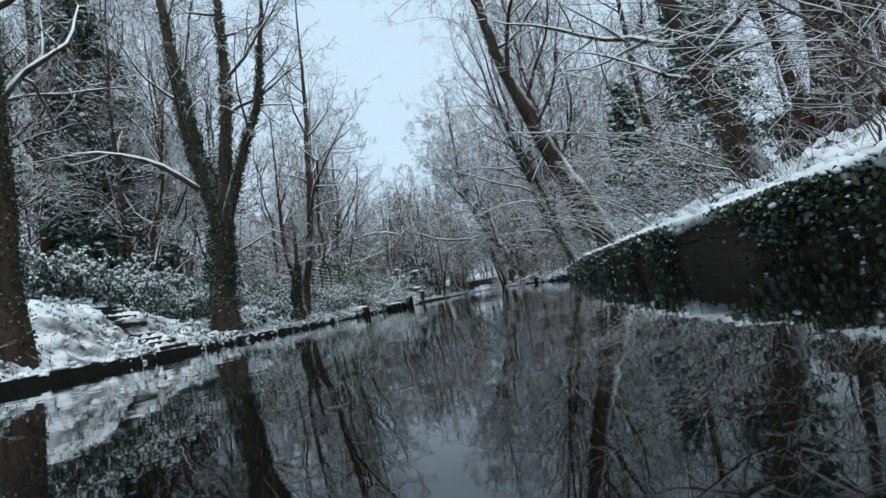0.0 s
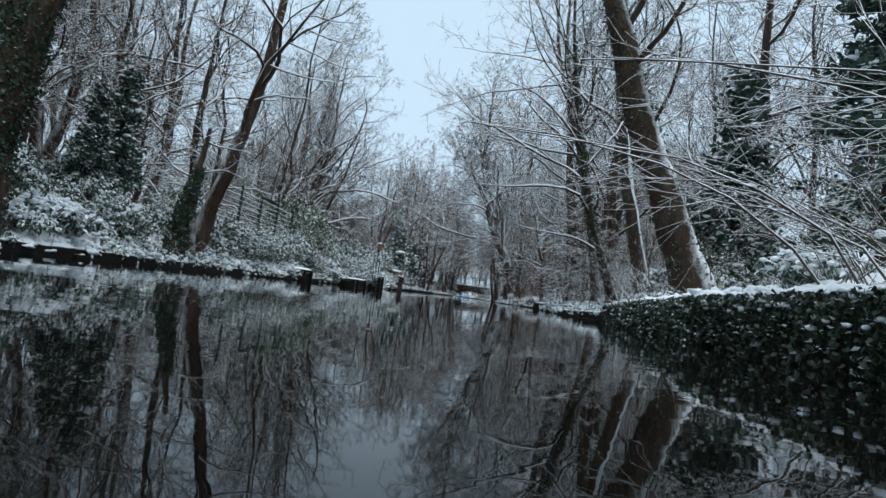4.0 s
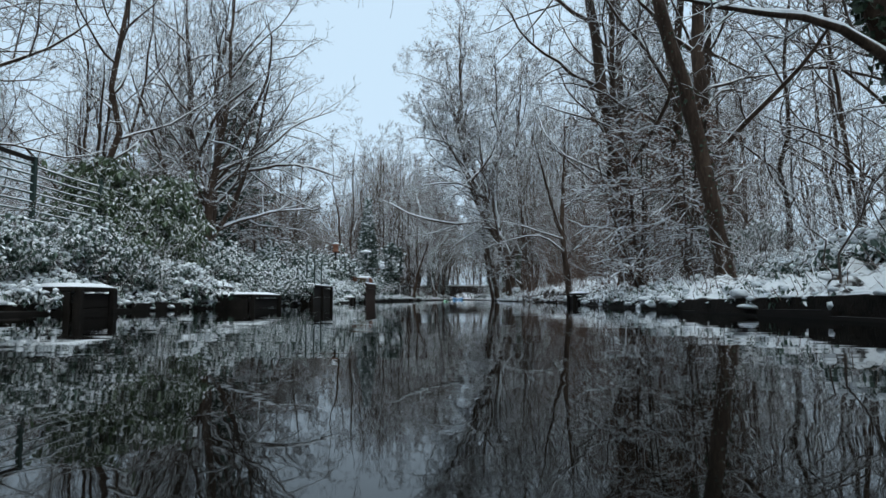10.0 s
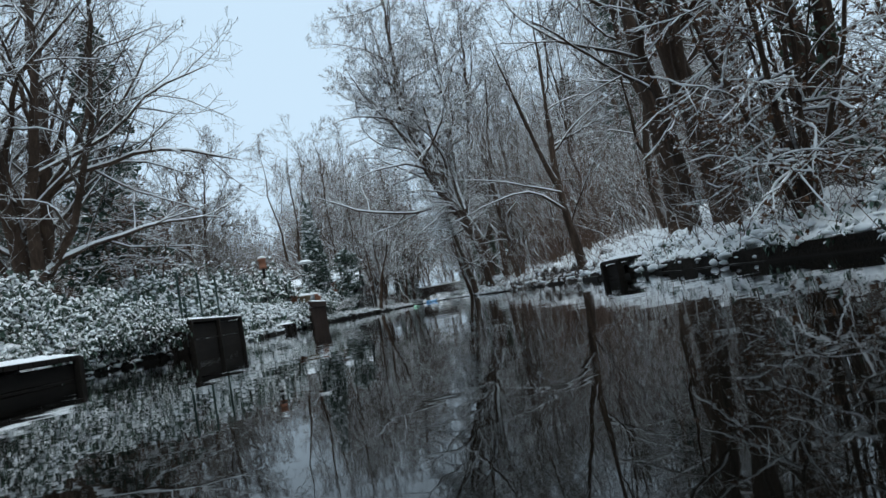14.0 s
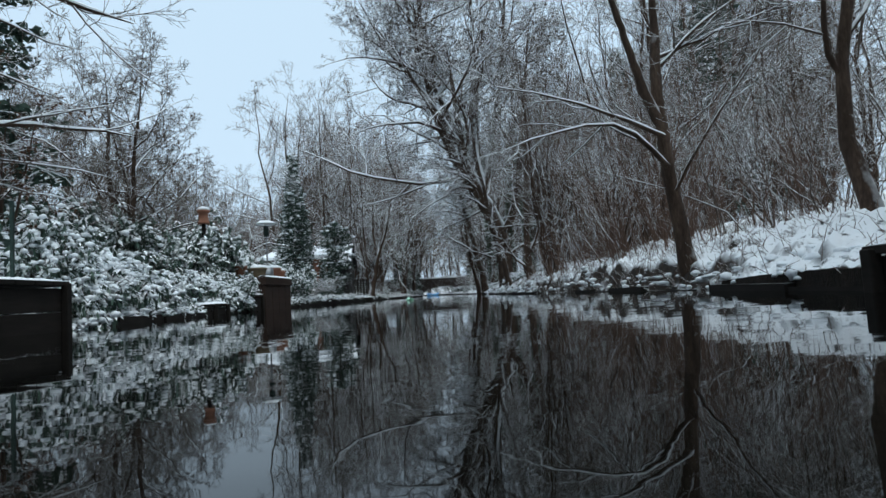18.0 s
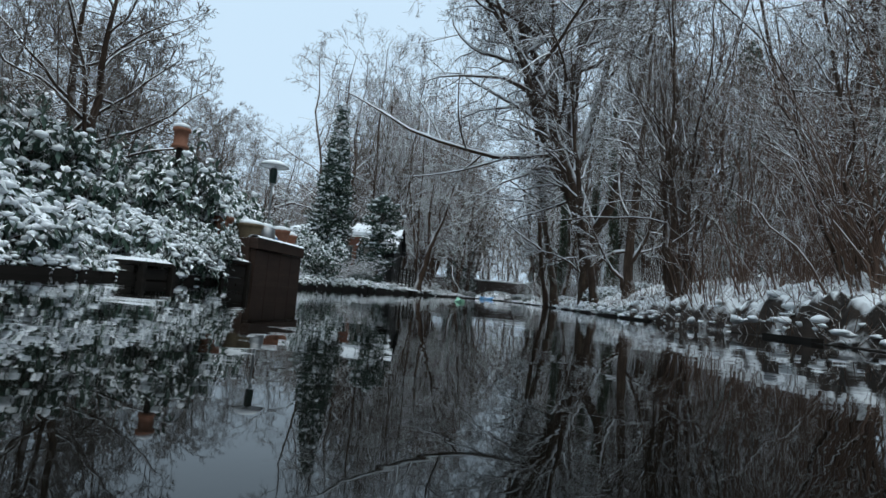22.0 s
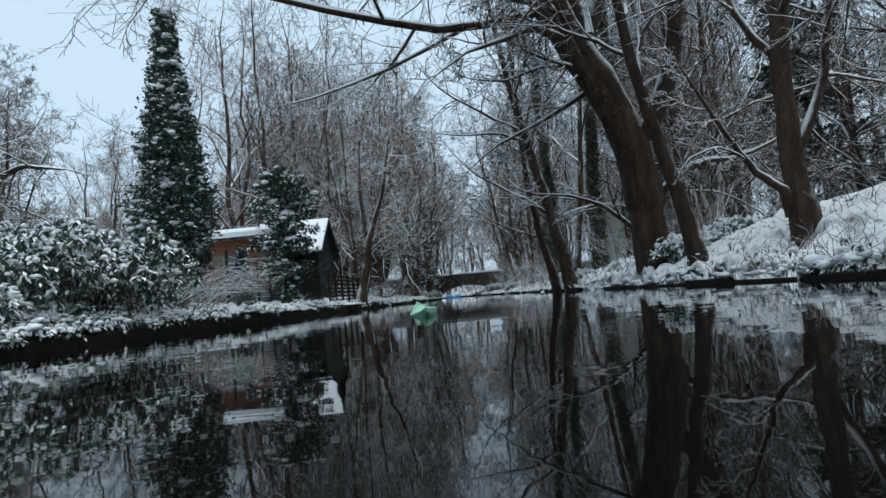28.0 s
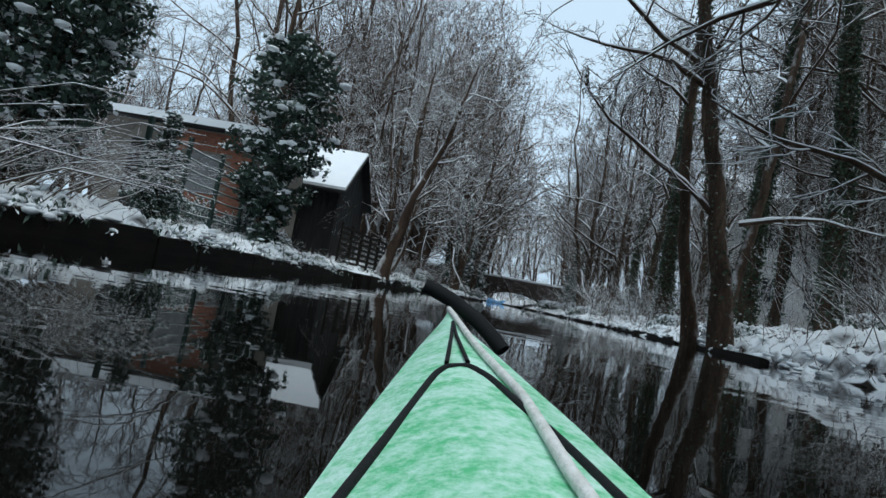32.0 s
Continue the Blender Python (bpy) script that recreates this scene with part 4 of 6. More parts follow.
shaped_tree("tree", 51, [([(4.78, 60.30, 0.6), (4.74, 60.30, 1.8), (4.58, 60.20, 2.6), (4.28, 60.10, 3.6), (3.57, 60.05, 4.95), (2.85, 60.00, 6.2), (1.95, 59.90, 8.4), (1.50, 59.90, 10.2), (1.3, 59.90, 13.5), (1.2, 59.70, 20.5)], 0.29, 0.12), ([(4.76, 60.25, 1.35), (4.66, 60.25, 2.4), (4.40, 60.20, 3.7), (3.75, 60.1, 5.0), (3.0, 60.0, 6.6), (2.6, 60.0, 12.0)], 0.42, 0.10), ([(3.90, 60.10, 4.8), (3.70, 60.70, 8.0), (4.10, 61.30, 12.0), (3.90, 61.70, 19.5)], 0.22, 0.05), ([(4.70, 60.20, 2.9), (5.30, 59.70, 4.2), (5.70, 59.30, 7.0), (6.50, 58.90, 13.0)], 0.2, 0.05), ([(2.90, 60.00, 7.4), (1.30, 59.70, 10.0), (-0.50, 59.70, 12.5), (-1.70, 59.70, 15.0)], 0.18, 0.04), ([(3.40, 60.10, 6.2), (2.30, 60.70, 9.6), (0.90, 61.10, 13.2), (0.10, 61.50, 19.5)], 0.2, 0.04), ([(3.90, 60.20, 5.2), (4.80, 60.90, 8.8), (5.60, 61.30, 13.0), (6.10, 61.70, 20.0)], 0.19, 0.04)],
            "huge leaning tree with snow along its limbs", caked=(2, 4), limbs=24, span=(0.25, 0.98), angle=58, length=0.36, rise=0.02, ivy=900, fine=0.010, orders=((9, 0.5, 50, 0.55), (8, 0.48, 50, 0.5), (4, 0.6, 48, 0.6)),
            boughs=[([(3.60, 60.10, 5.2), (2.50, 59.30, 5.4), (1.90, 58.30, 4.6), (1.10, 57.70, 4.3), (0.20, 57.50, 3.5)], 0.11, 0.02), ([(2.90, 59.90, 7.6), (1.30, 59.30, 8.6), (-1.10, 58.90, 8.4), (-2.90, 58.70, 7.6)], 0.12, 0.02), ([(5.00, 60.10, 2.0), (5.60, 59.60, 2.5), (6.30, 59.20, 2.3), (7.30, 58.70, 2.9)], 0.09, 0.02), ([(4.10, 60.10, 4.4), (2.90, 61.20, 3.9), (1.90, 61.90, 3.7), (0.90, 62.70, 3.0)], 0.07, 0.012), ([(2.10, 59.90, 10.5), (0.10, 59.30, 11.6), (-1.90, 58.90, 11.8), (-3.70, 58.70, 11.2)], 0.1, 0.02)])
shaped_tree("tree", 52, [([(4.76, 18.6, 0.75), (4.16, 18.6, 2.1), (3.78, 18.6, 3.0), (3.15, 18.6, 4.5), (2.1, 18.7, 8.0), (1.6, 18.8, 13.0)], 0.36, 0.1)],
            "thick brown trunk leaning over the canal with ivy", limbs=12, span=(0.3, 0.97), length=0.4, ivy=1500)
shaped_tree("tree", 53, [([(5.1, 41.0, 0.2), (4.95, 41.0, 1.5), (4.85, 41.0, 2.4), (4.85, 41.0, 3.1), (4.9, 41.1, 4.2), (5.1, 41.2, 8.0)], 0.13, 0.04), ([(4.85, 41.0, 2.75), (4.6, 41.0, 3.4), (4.4, 41.0, 4.2), (3.7, 41.0, 7.0)], 0.09, 0.03)],
            "single slender tree leaning out over the water", limbs=7, span=(0.4, 0.97), length=0.35, orders=((6, 0.5, 42, 0.5), (6, 0.45, 45, 0.5)),
            boughs=[([(4.85, 40.9, 2.1), (4.3, 40.5, 2.5), (3.7, 40.3, 2.8), (2.7, 40.2, 2.5), (1.7, 40.0, 2.2)], 0.045, 0.01), ([(4.83, 40.9, 2.6), (3.9, 40.4, 2.85), (3.0, 40.2, 3.1), (1.8, 40.0, 3.3)], 0.04, 0.01), ([(4.95, 40.9, 1.7), (5.3, 40.3, 2.6), (5.9, 40.0, 3.4), (6.4, 39.8, 4.6)], 0.03, 0.01)])
shaped_tree("tree", 54, [([(4.26, 66.0, 0.35), (3.80, 66.0, 2.9), (3.40, 66.0, 4.7), (3.10, 66.0, 6.3), (2.7, 66.1, 9.0), (2.4, 66.2, 13.0)], 0.17, 0.05), ([(3.95, 66.6, 0.4), (3.55, 66.6, 2.0), (3.35, 66.6, 3.6), (3.3, 66.7, 8.0), (3.1, 66.9, 12.0)], 0.12, 0.04), ([(4.7, 67.3, 0.4), (5.2, 67.5, 3.0), (5.7, 67.8, 7.0), (6.2, 68.2, 12.0)], 0.11, 0.05)],
            "cluster of three brown trunks leaning over the water", limbs=9, span=(0.3, 0.97), length=0.3, orders=MID, ivy=900,
            boughs=[([(4.05, 66.0, 2.2), (3.08, 66.0, 3.2), (2.12, 66.0, 3.55), (1.58, 66.0, 4.0), (0.72, 66.0, 5.2)], 0.065, 0.02), ([(3.4, 66.0, 4.7), (2.6, 65.8, 5.1), (1.4, 65.6, 5.0), (0.2, 65.5, 5.3)], 0.06, 0.015), ([(4.3, 66.1, 2.4), (5.2, 65.5, 2.6), (6.2, 64.5, 2.2)], 0.05, 0.012)])
shaped_tree("tree", 68, [([(5.35, 61.5, 0.7), (4.84, 61.5, 1.4), (4.2, 61.5, 2.0), (3.41, 61.5, 2.32), (2.73, 61.5, 2.38), (2.0, 61.5, 2.7)], 0.075, 0.02)],
            "slender fallen tree leaning low over the canal", limbs=9, span=(0.25, 0.97), length=0.35, orders=((6, 0.5, 45, 0.5), (5, 0.5, 45, 0.5)))
shaped_tree("tree", 55, [([(4.12, 22.0, 0.4), (3.77, 21.95, 1.2), (3.37, 21.9, 2.2), (3.02, 21.8, 3.4), (2.52, 21.8, 5.5), (2.02, 21.9, 10.0)], 0.115, 0.04)],
            "slim ivy-clad tree leaning out from the bank", limbs=16, span=(0.3, 0.97), length=0.42, orders=((7, 0.5, 42, 0.5), (7, 0.45, 45, 0.5)), ivy=1500,
            boughs=[([(3.52, 21.9, 1.8), (2.92, 21.7, 2.1), (2.22, 21.6, 2.1), (1.32, 21.4, 2.2)], 0.04, 0.01), ([(3.12, 21.8, 2.8), (2.72, 21.5, 3.3), (1.72, 21.3, 3.2), (0.72, 21.2, 3.0), (-0.28, 21.0, 3.0)], 0.045, 0.01)])
shaped_tree("tree", 56, [([(5.12, 22.8, 0.5), (4.78, 22.8, 1.85), (4.34, 22.8, 3.5), (3.88, 22.8, 6.0), (3.3, 22.9, 12.5)], 0.2, 0.05)],
            "leaning trunk with snow caked along its upper side", caked=(0,), limbs=18, span=(0.3, 0.97), length=0.42, orders=MID, ivy=450)
shaped_tree("tree", 69, [([(4.95, 27.6, 0.4), (4.5, 27.5, 3.0), (3.7, 27.4, 6.0), (2.7, 27.3, 9.0), (1.9, 27.2, 13.5)], 0.14, 0.05)],
            "tall slim tree reaching out over the canal", limbs=20, span=(0.35, 0.97), length=0.42, orders=MID, ivy=300)
shaped_tree("tree", 57, [([(-3.20, 74.32, 0.57), (-2.89, 74.32, 1.86), (-2.59, 74.32, 3.31), (-1.90, 74.32, 5.06), (-1.30, 74.32, 7.79)], 0.2, 0.05), ([(-2.66, 74.32, 3.16), (-2.89, 74.47, 5.13), (-2.74, 74.70, 7.79)], 0.12, 0.04)],
            "forked birch leaning out over the canal", limbs=12, span=(0.3, 0.97), length=0.36, orders=MID)
shaped_tree("tree", 59, [([(4.5, 9.0, 1.2), (4.2, 9.0, 2.4), (3.9, 9.0, 3.6), (3.6, 9.1, 5.4)], 0.23, 0.3)],
            "stout broken trunk capped with snow above the wall", limbs=9, span=(0.3, 0.99), angle=55, length=0.8, orders=MID, ivy=500)
shaped_tree("tree", 60, [([(5.6, 8.6, 1.8), (5.7, 8.6, 4.0), (5.6, 8.7, 9.0), (5.8, 8.8, 14.0)], 0.2, 0.05), ([(5.7, 8.2, 1.8), (6.1, 8.1, 4.0), (6.9, 8.0, 9.0)], 0.16, 0.05), ([(5.4, 8.9, 1.8), (5.1, 9.0, 4.5), (4.7, 9.0, 9.0)], 0.09, 0.03)],
            "clump of brown stems on the slope above the wall", limbs=9, span=(0.2, 0.97), length=0.4, orders=MID)
shaped_tree("tree", 61, [([(-6.43, 14.85, 0.6), (-6.33, 14.85, 1.6), (-6.13, 14.85, 2.8), (-6.18, 14.85, 3.7), (-6.58, 14.85, 5.5), (-6.83, 14.85, 9.0), (-7.13, 14.95, 13.0)], 0.28, 0.06), ([(-6.13, 14.85, 2.8), (-5.88, 14.85, 4.2), (-5.48, 14.95, 6.8), (-5.23, 15.05, 13.0)], 0.2, 0.05), ([(-6.18, 14.85, 2.5), (-5.83, 14.75, 3.6), (-5.18, 14.75, 5.1), (-4.63, 14.75, 6.2), (-3.93, 14.75, 10.0)], 0.17, 0.05)],
            "old forked tree with an ivy-clad trunk on the bank", limbs=10, span=(0.3, 0.97), length=0.32, orders=MID, ivy=9500,
            boughs=[([(-6.53, 14.75, 4.2), (-7.33, 14.15, 5.0), (-8.53, 13.55, 5.3), (-9.73, 13.15, 5.2)], 0.09, 0.02)])
shaped_tree("tree", 62, [([(-6.85, 8.1, 0.6), (-6.75, 8.1, 1.8), (-6.70, 8.15, 4.0), (-6.65, 8.3, 8.0), (-6.55, 8.4, 13.0)], 0.3, 0.08)],
            "dark trunk with ivy round its foot beside the steps", limbs=10, span=(0.15, 0.97), length=0.3, orders=MID, ivy=2600)
shaped_tree("tree", 63, [([(-6.0, 20.6, 0.8), (-5.8, 20.8, 1.8), (-5.3, 21.0, 4.0), (-4.9, 21.3, 8.0), (-4.6, 21.6, 13.0)], 0.17, 0.04), ([(-5.8, 20.0, 0.6), (-6.2, 20.2, 3.0), (-6.0, 20.4, 8.0)], 0.1, 0.03)],
            "bare leaning tree on the sloping bank", limbs=12, span=(0.2, 0.97), length=0.35, orders=MID)
shaped_tree("tree", 64, [([(-5.92, 19.45, 0.3), (-5.87, 19.45, 1.0), (-5.72, 19.55, 2.0), (-5.62, 19.65, 3.2)], 0.17, 0.10)],
            "short ivy-topped trunk at the edge of the bank", limbs=8, span=(0.5, 0.99), angle=60, length=0.5, orders=LIGHT, ivy=2600)
shaped_tree("tree", 65, [([(4.55, 57.7, 0.4), (4.3, 57.7, 1.6), (3.9, 57.6, 3.2), (3.4, 57.4, 6.0), (3.1, 57.3, 9.0)], 0.13, 0.03)],
            "thin curved tree beside the great leaning one", limbs=9, span=(0.3, 0.97), length=0.35, orders=LIGHT)
shaped_tree("tree", 66, [([(5.17, 55.9, 0.7), (5.10, 55.9, 1.5), (5.1, 55.9, 2.4), (5.2, 55.9, 3.8), (5.5, 56.0, 9.0)], 0.16, 0.05), ([(5.0, 55.9, 1.4), (5.6, 55.8, 2.6), (6.2, 55.7, 6.0)], 0.08, 0.03), ([(5.0, 55.9, 1.2), (4.6, 55.9, 1.5), (4.2, 55.9, 2.2), (3.7, 55.8, 3.1)], 0.06, 0.015)],
            "crooked tree on the snowy slope", limbs=9, span=(0.25, 0.97), length=0.42, orders=MID)

shaped_tree("apple_tree", 67, [([(-7.0, 57.5, 0.6), (-7.05, 57.5, 1.6), (-6.85, 57.5, 2.4), (-6.5, 57.4, 2.9)], 0.14, 0.12), ([(-6.9, 57.5, 2.2), (-6.5, 57.4, 2.75), (-5.9, 57.3, 2.95), (-5.2, 57.2, 2.8)], 0.09, 0.04), ([(-7.0, 57.5, 1.9), (-7.4, 57.6, 2.6), (-7.9, 57.7, 3.1), (-8.6, 57.7, 3.0)], 0.09, 0.04), ([(-6.85, 57.5, 2.4), (-6.7, 57.6, 3.2), (-6.9, 57.8, 3.9)], 0.07, 0.03)],
            "crooked old apple tree with snow on its boughs", limbs=6, span=(0.4, 0.98), angle=60, length=0.55, rise=0.02, orders=((6, 0.5, 48, 0.5), (5, 0.5, 45, 0.5)))
at(VASE, -8.9, 40.0, 0, 1.0, "broad bare tree fanning out into many limbs")
at(CYPRESS, -5.85, 62.4, 0, 1.0, "tall dark columnar cypress dusted with snow")
at(BUSHY_YEW, -4.55, 67.2, 0, 0.86, "dark bushy yew beside the brick outbuilding")
at(YEW, -4.75, 63.6, 90, 0.35, "small dark yew at the foot of the cypress")
at(YEW, -9.6, 23.0, 90, 0.8, "dark snowy yew behind the fence")
at(BEECH, 4.5, 30.6, 0, 0.65, "young beech with drooping snow-laden branches")
at(BEECH, 4.8, 28.8, 70, 0.5, "young beech with drooping snow-laden branches")
at(FIR, -11.0, 18.2, 0, 1.0, "dark spruce with snowy boughs behind the bank")
at(BEECH, -8.1, 44.0, 30, 0.75, "young beech still holding its brown leaves")
at(SPRUCE, -13.5, 21.0, 150, 0.9, "dark spruce with snowy boughs behind the bank")
at(SPRUCE, 9.5, 20.5, 30, 0.9, "dark spruce with snowy boughs on the slope")
at(FIR, -9.9, 46.3, 0, 1.0, "dark fir standing behind the gardens")
at(FIR, -12.5, 44.0, 60, 0.6, "small dark fir standing behind the gardens")
for x, y, s in ((-3.6, 88.0, 1.4), (-6.0, 85.5, 1.35), (-2.2, 92.5, 1.35), (-7.5, 91.0, 1.45), (-5.0, 95.0, 1.3), (-9.0, 83.0, 1.2), (-0.4, 96.0, 1.3)):
    at(BROWN, x, y, 60 * x, s, "brown twiggy tree by the bridge", group="trees by the bridge")
for x, y, s, k in ((6.4, 70.5, 1.0, IVY_POLE), (5.6, 74.0, 0.95, IVY_POLE), (7.4, 68.5, 1.0, IVY_POLE), (6.2, 78.0, 1.0, TALL2), (8.4, 73.0, 1.0, TALL2), (5.2, 80.5, 1.0, SLIM), (7.0, 84.0, 0.8, IVY_POLE), (5.5, 88.0, 1.0, FAR), (7.6, 90.0, 1.1, FAR2), (-5.4, 79.8, 1.2, SLIM3), (-7.2, 81.0, 1.25, FAR), (-3.6, 84.8, 1.2, SLIM3), (-3.7, 78.0, 1.25, SLIM3), (-3.1, 81.5, 1.2, SLIM2), (-4.95, 68.6, 1.05, SLIM)):
    at(k, x, y, 77 * y, s, "tall tree trunk wrapped in dark ivy" if k in (IVY_POLE, TALL2) else "bare winter tree with snow on its twigs", group="trees before the bridge")

CROWN = make_tree("tree", 70, 8.5, 0.16, stems=2, spread=1.4, limbs=13, limb_span=(0.2, 0.97), limb_angle=60, limb_len=0.46, limb_rise=0.02, orders=((9, 0.5, 50, 0.55), (8, 0.5, 52, 0.55), (5, 0.6, 50, 0.6)), ks=(4, 3, 3), fine=0.008, wiggle=0.16, twig=FAR_TWIG)
for x, y, s, turn in ((-12.6, 57.5, 1.0, 0), (-8.5, 50.3, 1.0, 100), (-14.5, 50.5, 1.1, 200), (-11.5, 62.5, 0.8, 300), (-16.0, 60.0, 1.2, 60), (-11.6, 41.0, 0.8, 150), (-14.5, 68.0, 1.1, 30), (-18.0, 54.0, 1.3, 250)):
    at(CROWN, x, y, turn, s, "round-crowned bare garden tree misted with snow", group="garden trees")
rng = random.Random(5)
WOOD = "bare winter tree with snow on its twigs"


def wood(y0, y1, step, d0, d1, side, kinds, s0=0.8, s1=1.15, label=WOOD, group="woods along the canal", category="tree"):
    y = y0
    while y < y1:
        yy = y + rng.uniform(-0.3, 0.3) * step
        edge = float(on(LEFT, yy) if side < 0 else on(RIGHT, yy))
        x = edge + side * rng.uniform(d0, d1)
        if 61 < yy < 86 and 0.37 < (x - 0.2) / (yy - 53.7) < 0.47:
            x += 0.12 * (yy - 53.7)
        tilt = (rng.uniform(-4, 4), -side * rng.uniform(0, 6))
        at(rng.choice(kinds), x, yy, rng.uniform(0, 360), rng.uniform(s0, s1), label, category, group, tilt)
        y += step


wood(-5, 15, 4.0, 1.8, 4.5, 1, [SLIM, SLIM2, SLIM3])
wood(24, 40, 3.4, 3.2, 7.5, 1, [SLIM, TALL, SLIM3, SLIM])
wood(-5, 42, 3.6, 6.0, 12.0, 1, [TALL, FAR, SLIM, TALL2, FAR2])
wood(-5, 40, 3.0, 12.0, 24.0, 1, [FAR, FAR2, SLIM], 0.9, 1.25)
wood(42, 54, 3.4, 12.0, 24.0, 1, [FAR, FAR2, SLIM], 0.5, 0.7)
wood(56, 70, 3.0, 12.0, 24.0, 1, [FAR, FAR2, SLIM], 0.9, 1.25)
wood(51, 66, 3.0, 5.5, 11.0, 1, [FAR, FAR2, SLIM, SLIM3], 1.0, 1.25)
wood(70, 96, 2.8, 4.0, 10.0, 1, [FAR, FAR2, SLIM3], 0.9, 1.2)
for x, y, s in ((-1.5, 88.6, 1.1), (-0.6, 91.8, 1.0)):
    at(FAR, x, y, 40 * y, s, WOOD, group="trees before the bridge")
wood(66, 98, 2.0, 6.0, 20.0, 1, [FAR, FAR2, SLIM], 1.0, 1.3)
wood(15, 34, 2.6, 3.0, 5.5, -1, [SLIM, SLIM2, SLIM3], 0.9, 1.2)
wood(14, 38, 2.0, 6.5, 13.0, -1, [TALL, FAR, FAR2, SLIM3])
wood(14, 28, 3.5, 5.0, 9.0, -1, [FAR2, TALL])
wood(-5, 14, 3.5, 9.0, 13.0, -1, [TALL, FAR, FAR2])
wood(-5, 36, 3.0, 13.0, 24.0, -1, [FAR, FAR2, SPRUCE, FAR])
wood(42, 62, 3.4, 8.5, 13.0, -1, [FAR2, CROWN, FAR], 0.5, 0.72)
wood(38, 84, 1.7, 14.0, 30.0, -1, [FAR, FAR2, FAR2], 0.6, 0.85)
wood(60, 82, 3.0, 9.0, 15.0, -1, [FAR2, FAR, SLIM3], 0.32, 0.5)
wood(78, 100, 3.0, 6.0, 8.5, -1, [FAR, FAR2, BROWN])
wood(78, 100, 2.6, 9.0, 18.0, -1, [FAR, FAR2, BROWN], 0.45, 0.65)
wood(102, 118, 0.9, 0.5, 9.0, -1, [FAR, FAR2, BROWN])
wood(118, 150, 1.6, 2.0, 40.0, -1, [FAR, FAR2, BROWN], 1.0, 1.3)
wood(102, 135, 2.4, 0.5, 12.0, 1, [FAR, FAR2, FAR])
at(YEW, -1.6, 91.0, 20, 1.1, "dark holly beside the bridge", group="trees by the bridge")
at(YEW, -0.6, 94.0, 200, 0.95, "dark holly beside the bridge", group="trees by the bridge")
at(YEW, 5.6, 92.0, 100, 0.8, "dark holly beside the bridge", group="trees by the bridge")
for x, y, s, k in ((6.0, 30.5, 1.0, TALL), (6.4, 37.6, 1.0, TALL), (7.2, 37.0, 1.25, SLIM), (6.9, 39.2, 1.15, SLIM), (5.2, 33.0, 1.2, SLIM), (5.3, 34.6, 1.1, SLIM), (6.2, 32.4, 1.2, TALL2), (6.6, 45.5, 0.9, SLIM), (7.4, 48.5, 0.85, SLIM3), (8.0, 50.5, 1.2, SLIM3)):
    at(k, x, y, 50 * y, s, WOOD, group="tall trees on the right bank")
at(TALL, 5.5, 33.8, 80, 1.1, WOOD, group="tall trees on the right bank", tilt=(0, -7))
for x, y, s in ((3.7, 4.4, 0.9), (3.6, 7.2, 0.9), (3.7, 9.6, 0.8), (3.6, 11.6, 0.9)):
    at(ARCH, x, y, rng.uniform(-35, 35), s, "long snow-lined whips arching out over the wall", "shrub", "whips over the wall")

for x, y, s in ((-5.5, 61.4, 0.6), (-5.7, 62.4, 0.6)):
    at(ARCH, x, y, 165, s, "snow-lined whips arching down the bank", "shrub", "whips below the cypress")

for x, y, s in ((-5.6, 60.3, 0.8), (-5.7, 61.5, 0.85), (-5.5, 62.6, 0.75)):
    at(WHIPS, x, y, 37 * y % 50 - 25, s, "thick bent whips lying low under snow", "shrub", "whips below the cypress")

# ---- shrubs and undergrowth ----
SHRUB = "leafy shrub bowed under fresh snow"


def shrubs(y0, y1, step, d0, d1, side, kinds, s0=0.7, s1=1.2, label=SHRUB, category="shrub", group="undergrowth on the banks"):
    wood(y0, y1, step, d0, d1, side, kinds, s0, s1, label, group, category)


RHOD = "large evergreen shrub with snow on its leaves"
for x, y, s in ((-6.0, 49.7, 1.0), (-6.4, 50.9, 1.05), (-7.6, 45.6, 0.9), (-7.2, 48.4, 1.0), (-8.2, 48.0, 1.25), (-7.2, 51.2, 1.2), (-8.6, 51.5, 1.3), (-7.0, 54.0, 1.0), (-8.6, 55.0, 1.2), (-9.8, 46.0, 1.2), (-10.4, 50.0, 1.2), (-7.6, 57.0, 0.9), (-7.4, 42.0, 0.8), (-8.5, 58.5, 0.9), (-10.0, 54.0, 1.1)):
    at(RHODO, x, y, 97 * y, s, RHOD, "shrub", "garden shrubs")
for x, y, s in ((-5.6, 57.2, 0.85), (-5.5, 58.8, 1.0), (-6.3, 60.2, 0.75), (-7.2, 61.8, 0.9), (-7.4, 59.2, 1.1)):
    at(LAUREL, x, y, 97 * y, s, RHOD, "shrub", "garden shrubs")
for x, y, s in ((-5.7, 28.8, 0.45), (-6.3, 29.6, 0.6), (-5.7, 30.3, 0.55), (-6.1, 30.9, 0.8), (-6.5, 31.8, 0.95), (-6.9, 30.4, 0.9)):
    at(BAMBOO_BUSH, x, y, 61 * y, s, "green bamboo drooping under a little snow", "bamboo", "bamboo by the fence")
for x, y, s in ((-4.65, 33.6, 0.45), (-4.6, 34.4, 0.5), (-4.5, 35.2, 0.5), (-4.45, 35.9, 0.5), (-5.0, 35.0, 0.6), (-5.4, 34.2, 0.6), (-5.0, 36.0, 0.6), (-6.0, 33.0, 0.6), (-6.6, 35.5, 0.8)):
    at(LAUREL, x, y, 97 * y, s, SHRUB, "shrub", "garden shrubs")
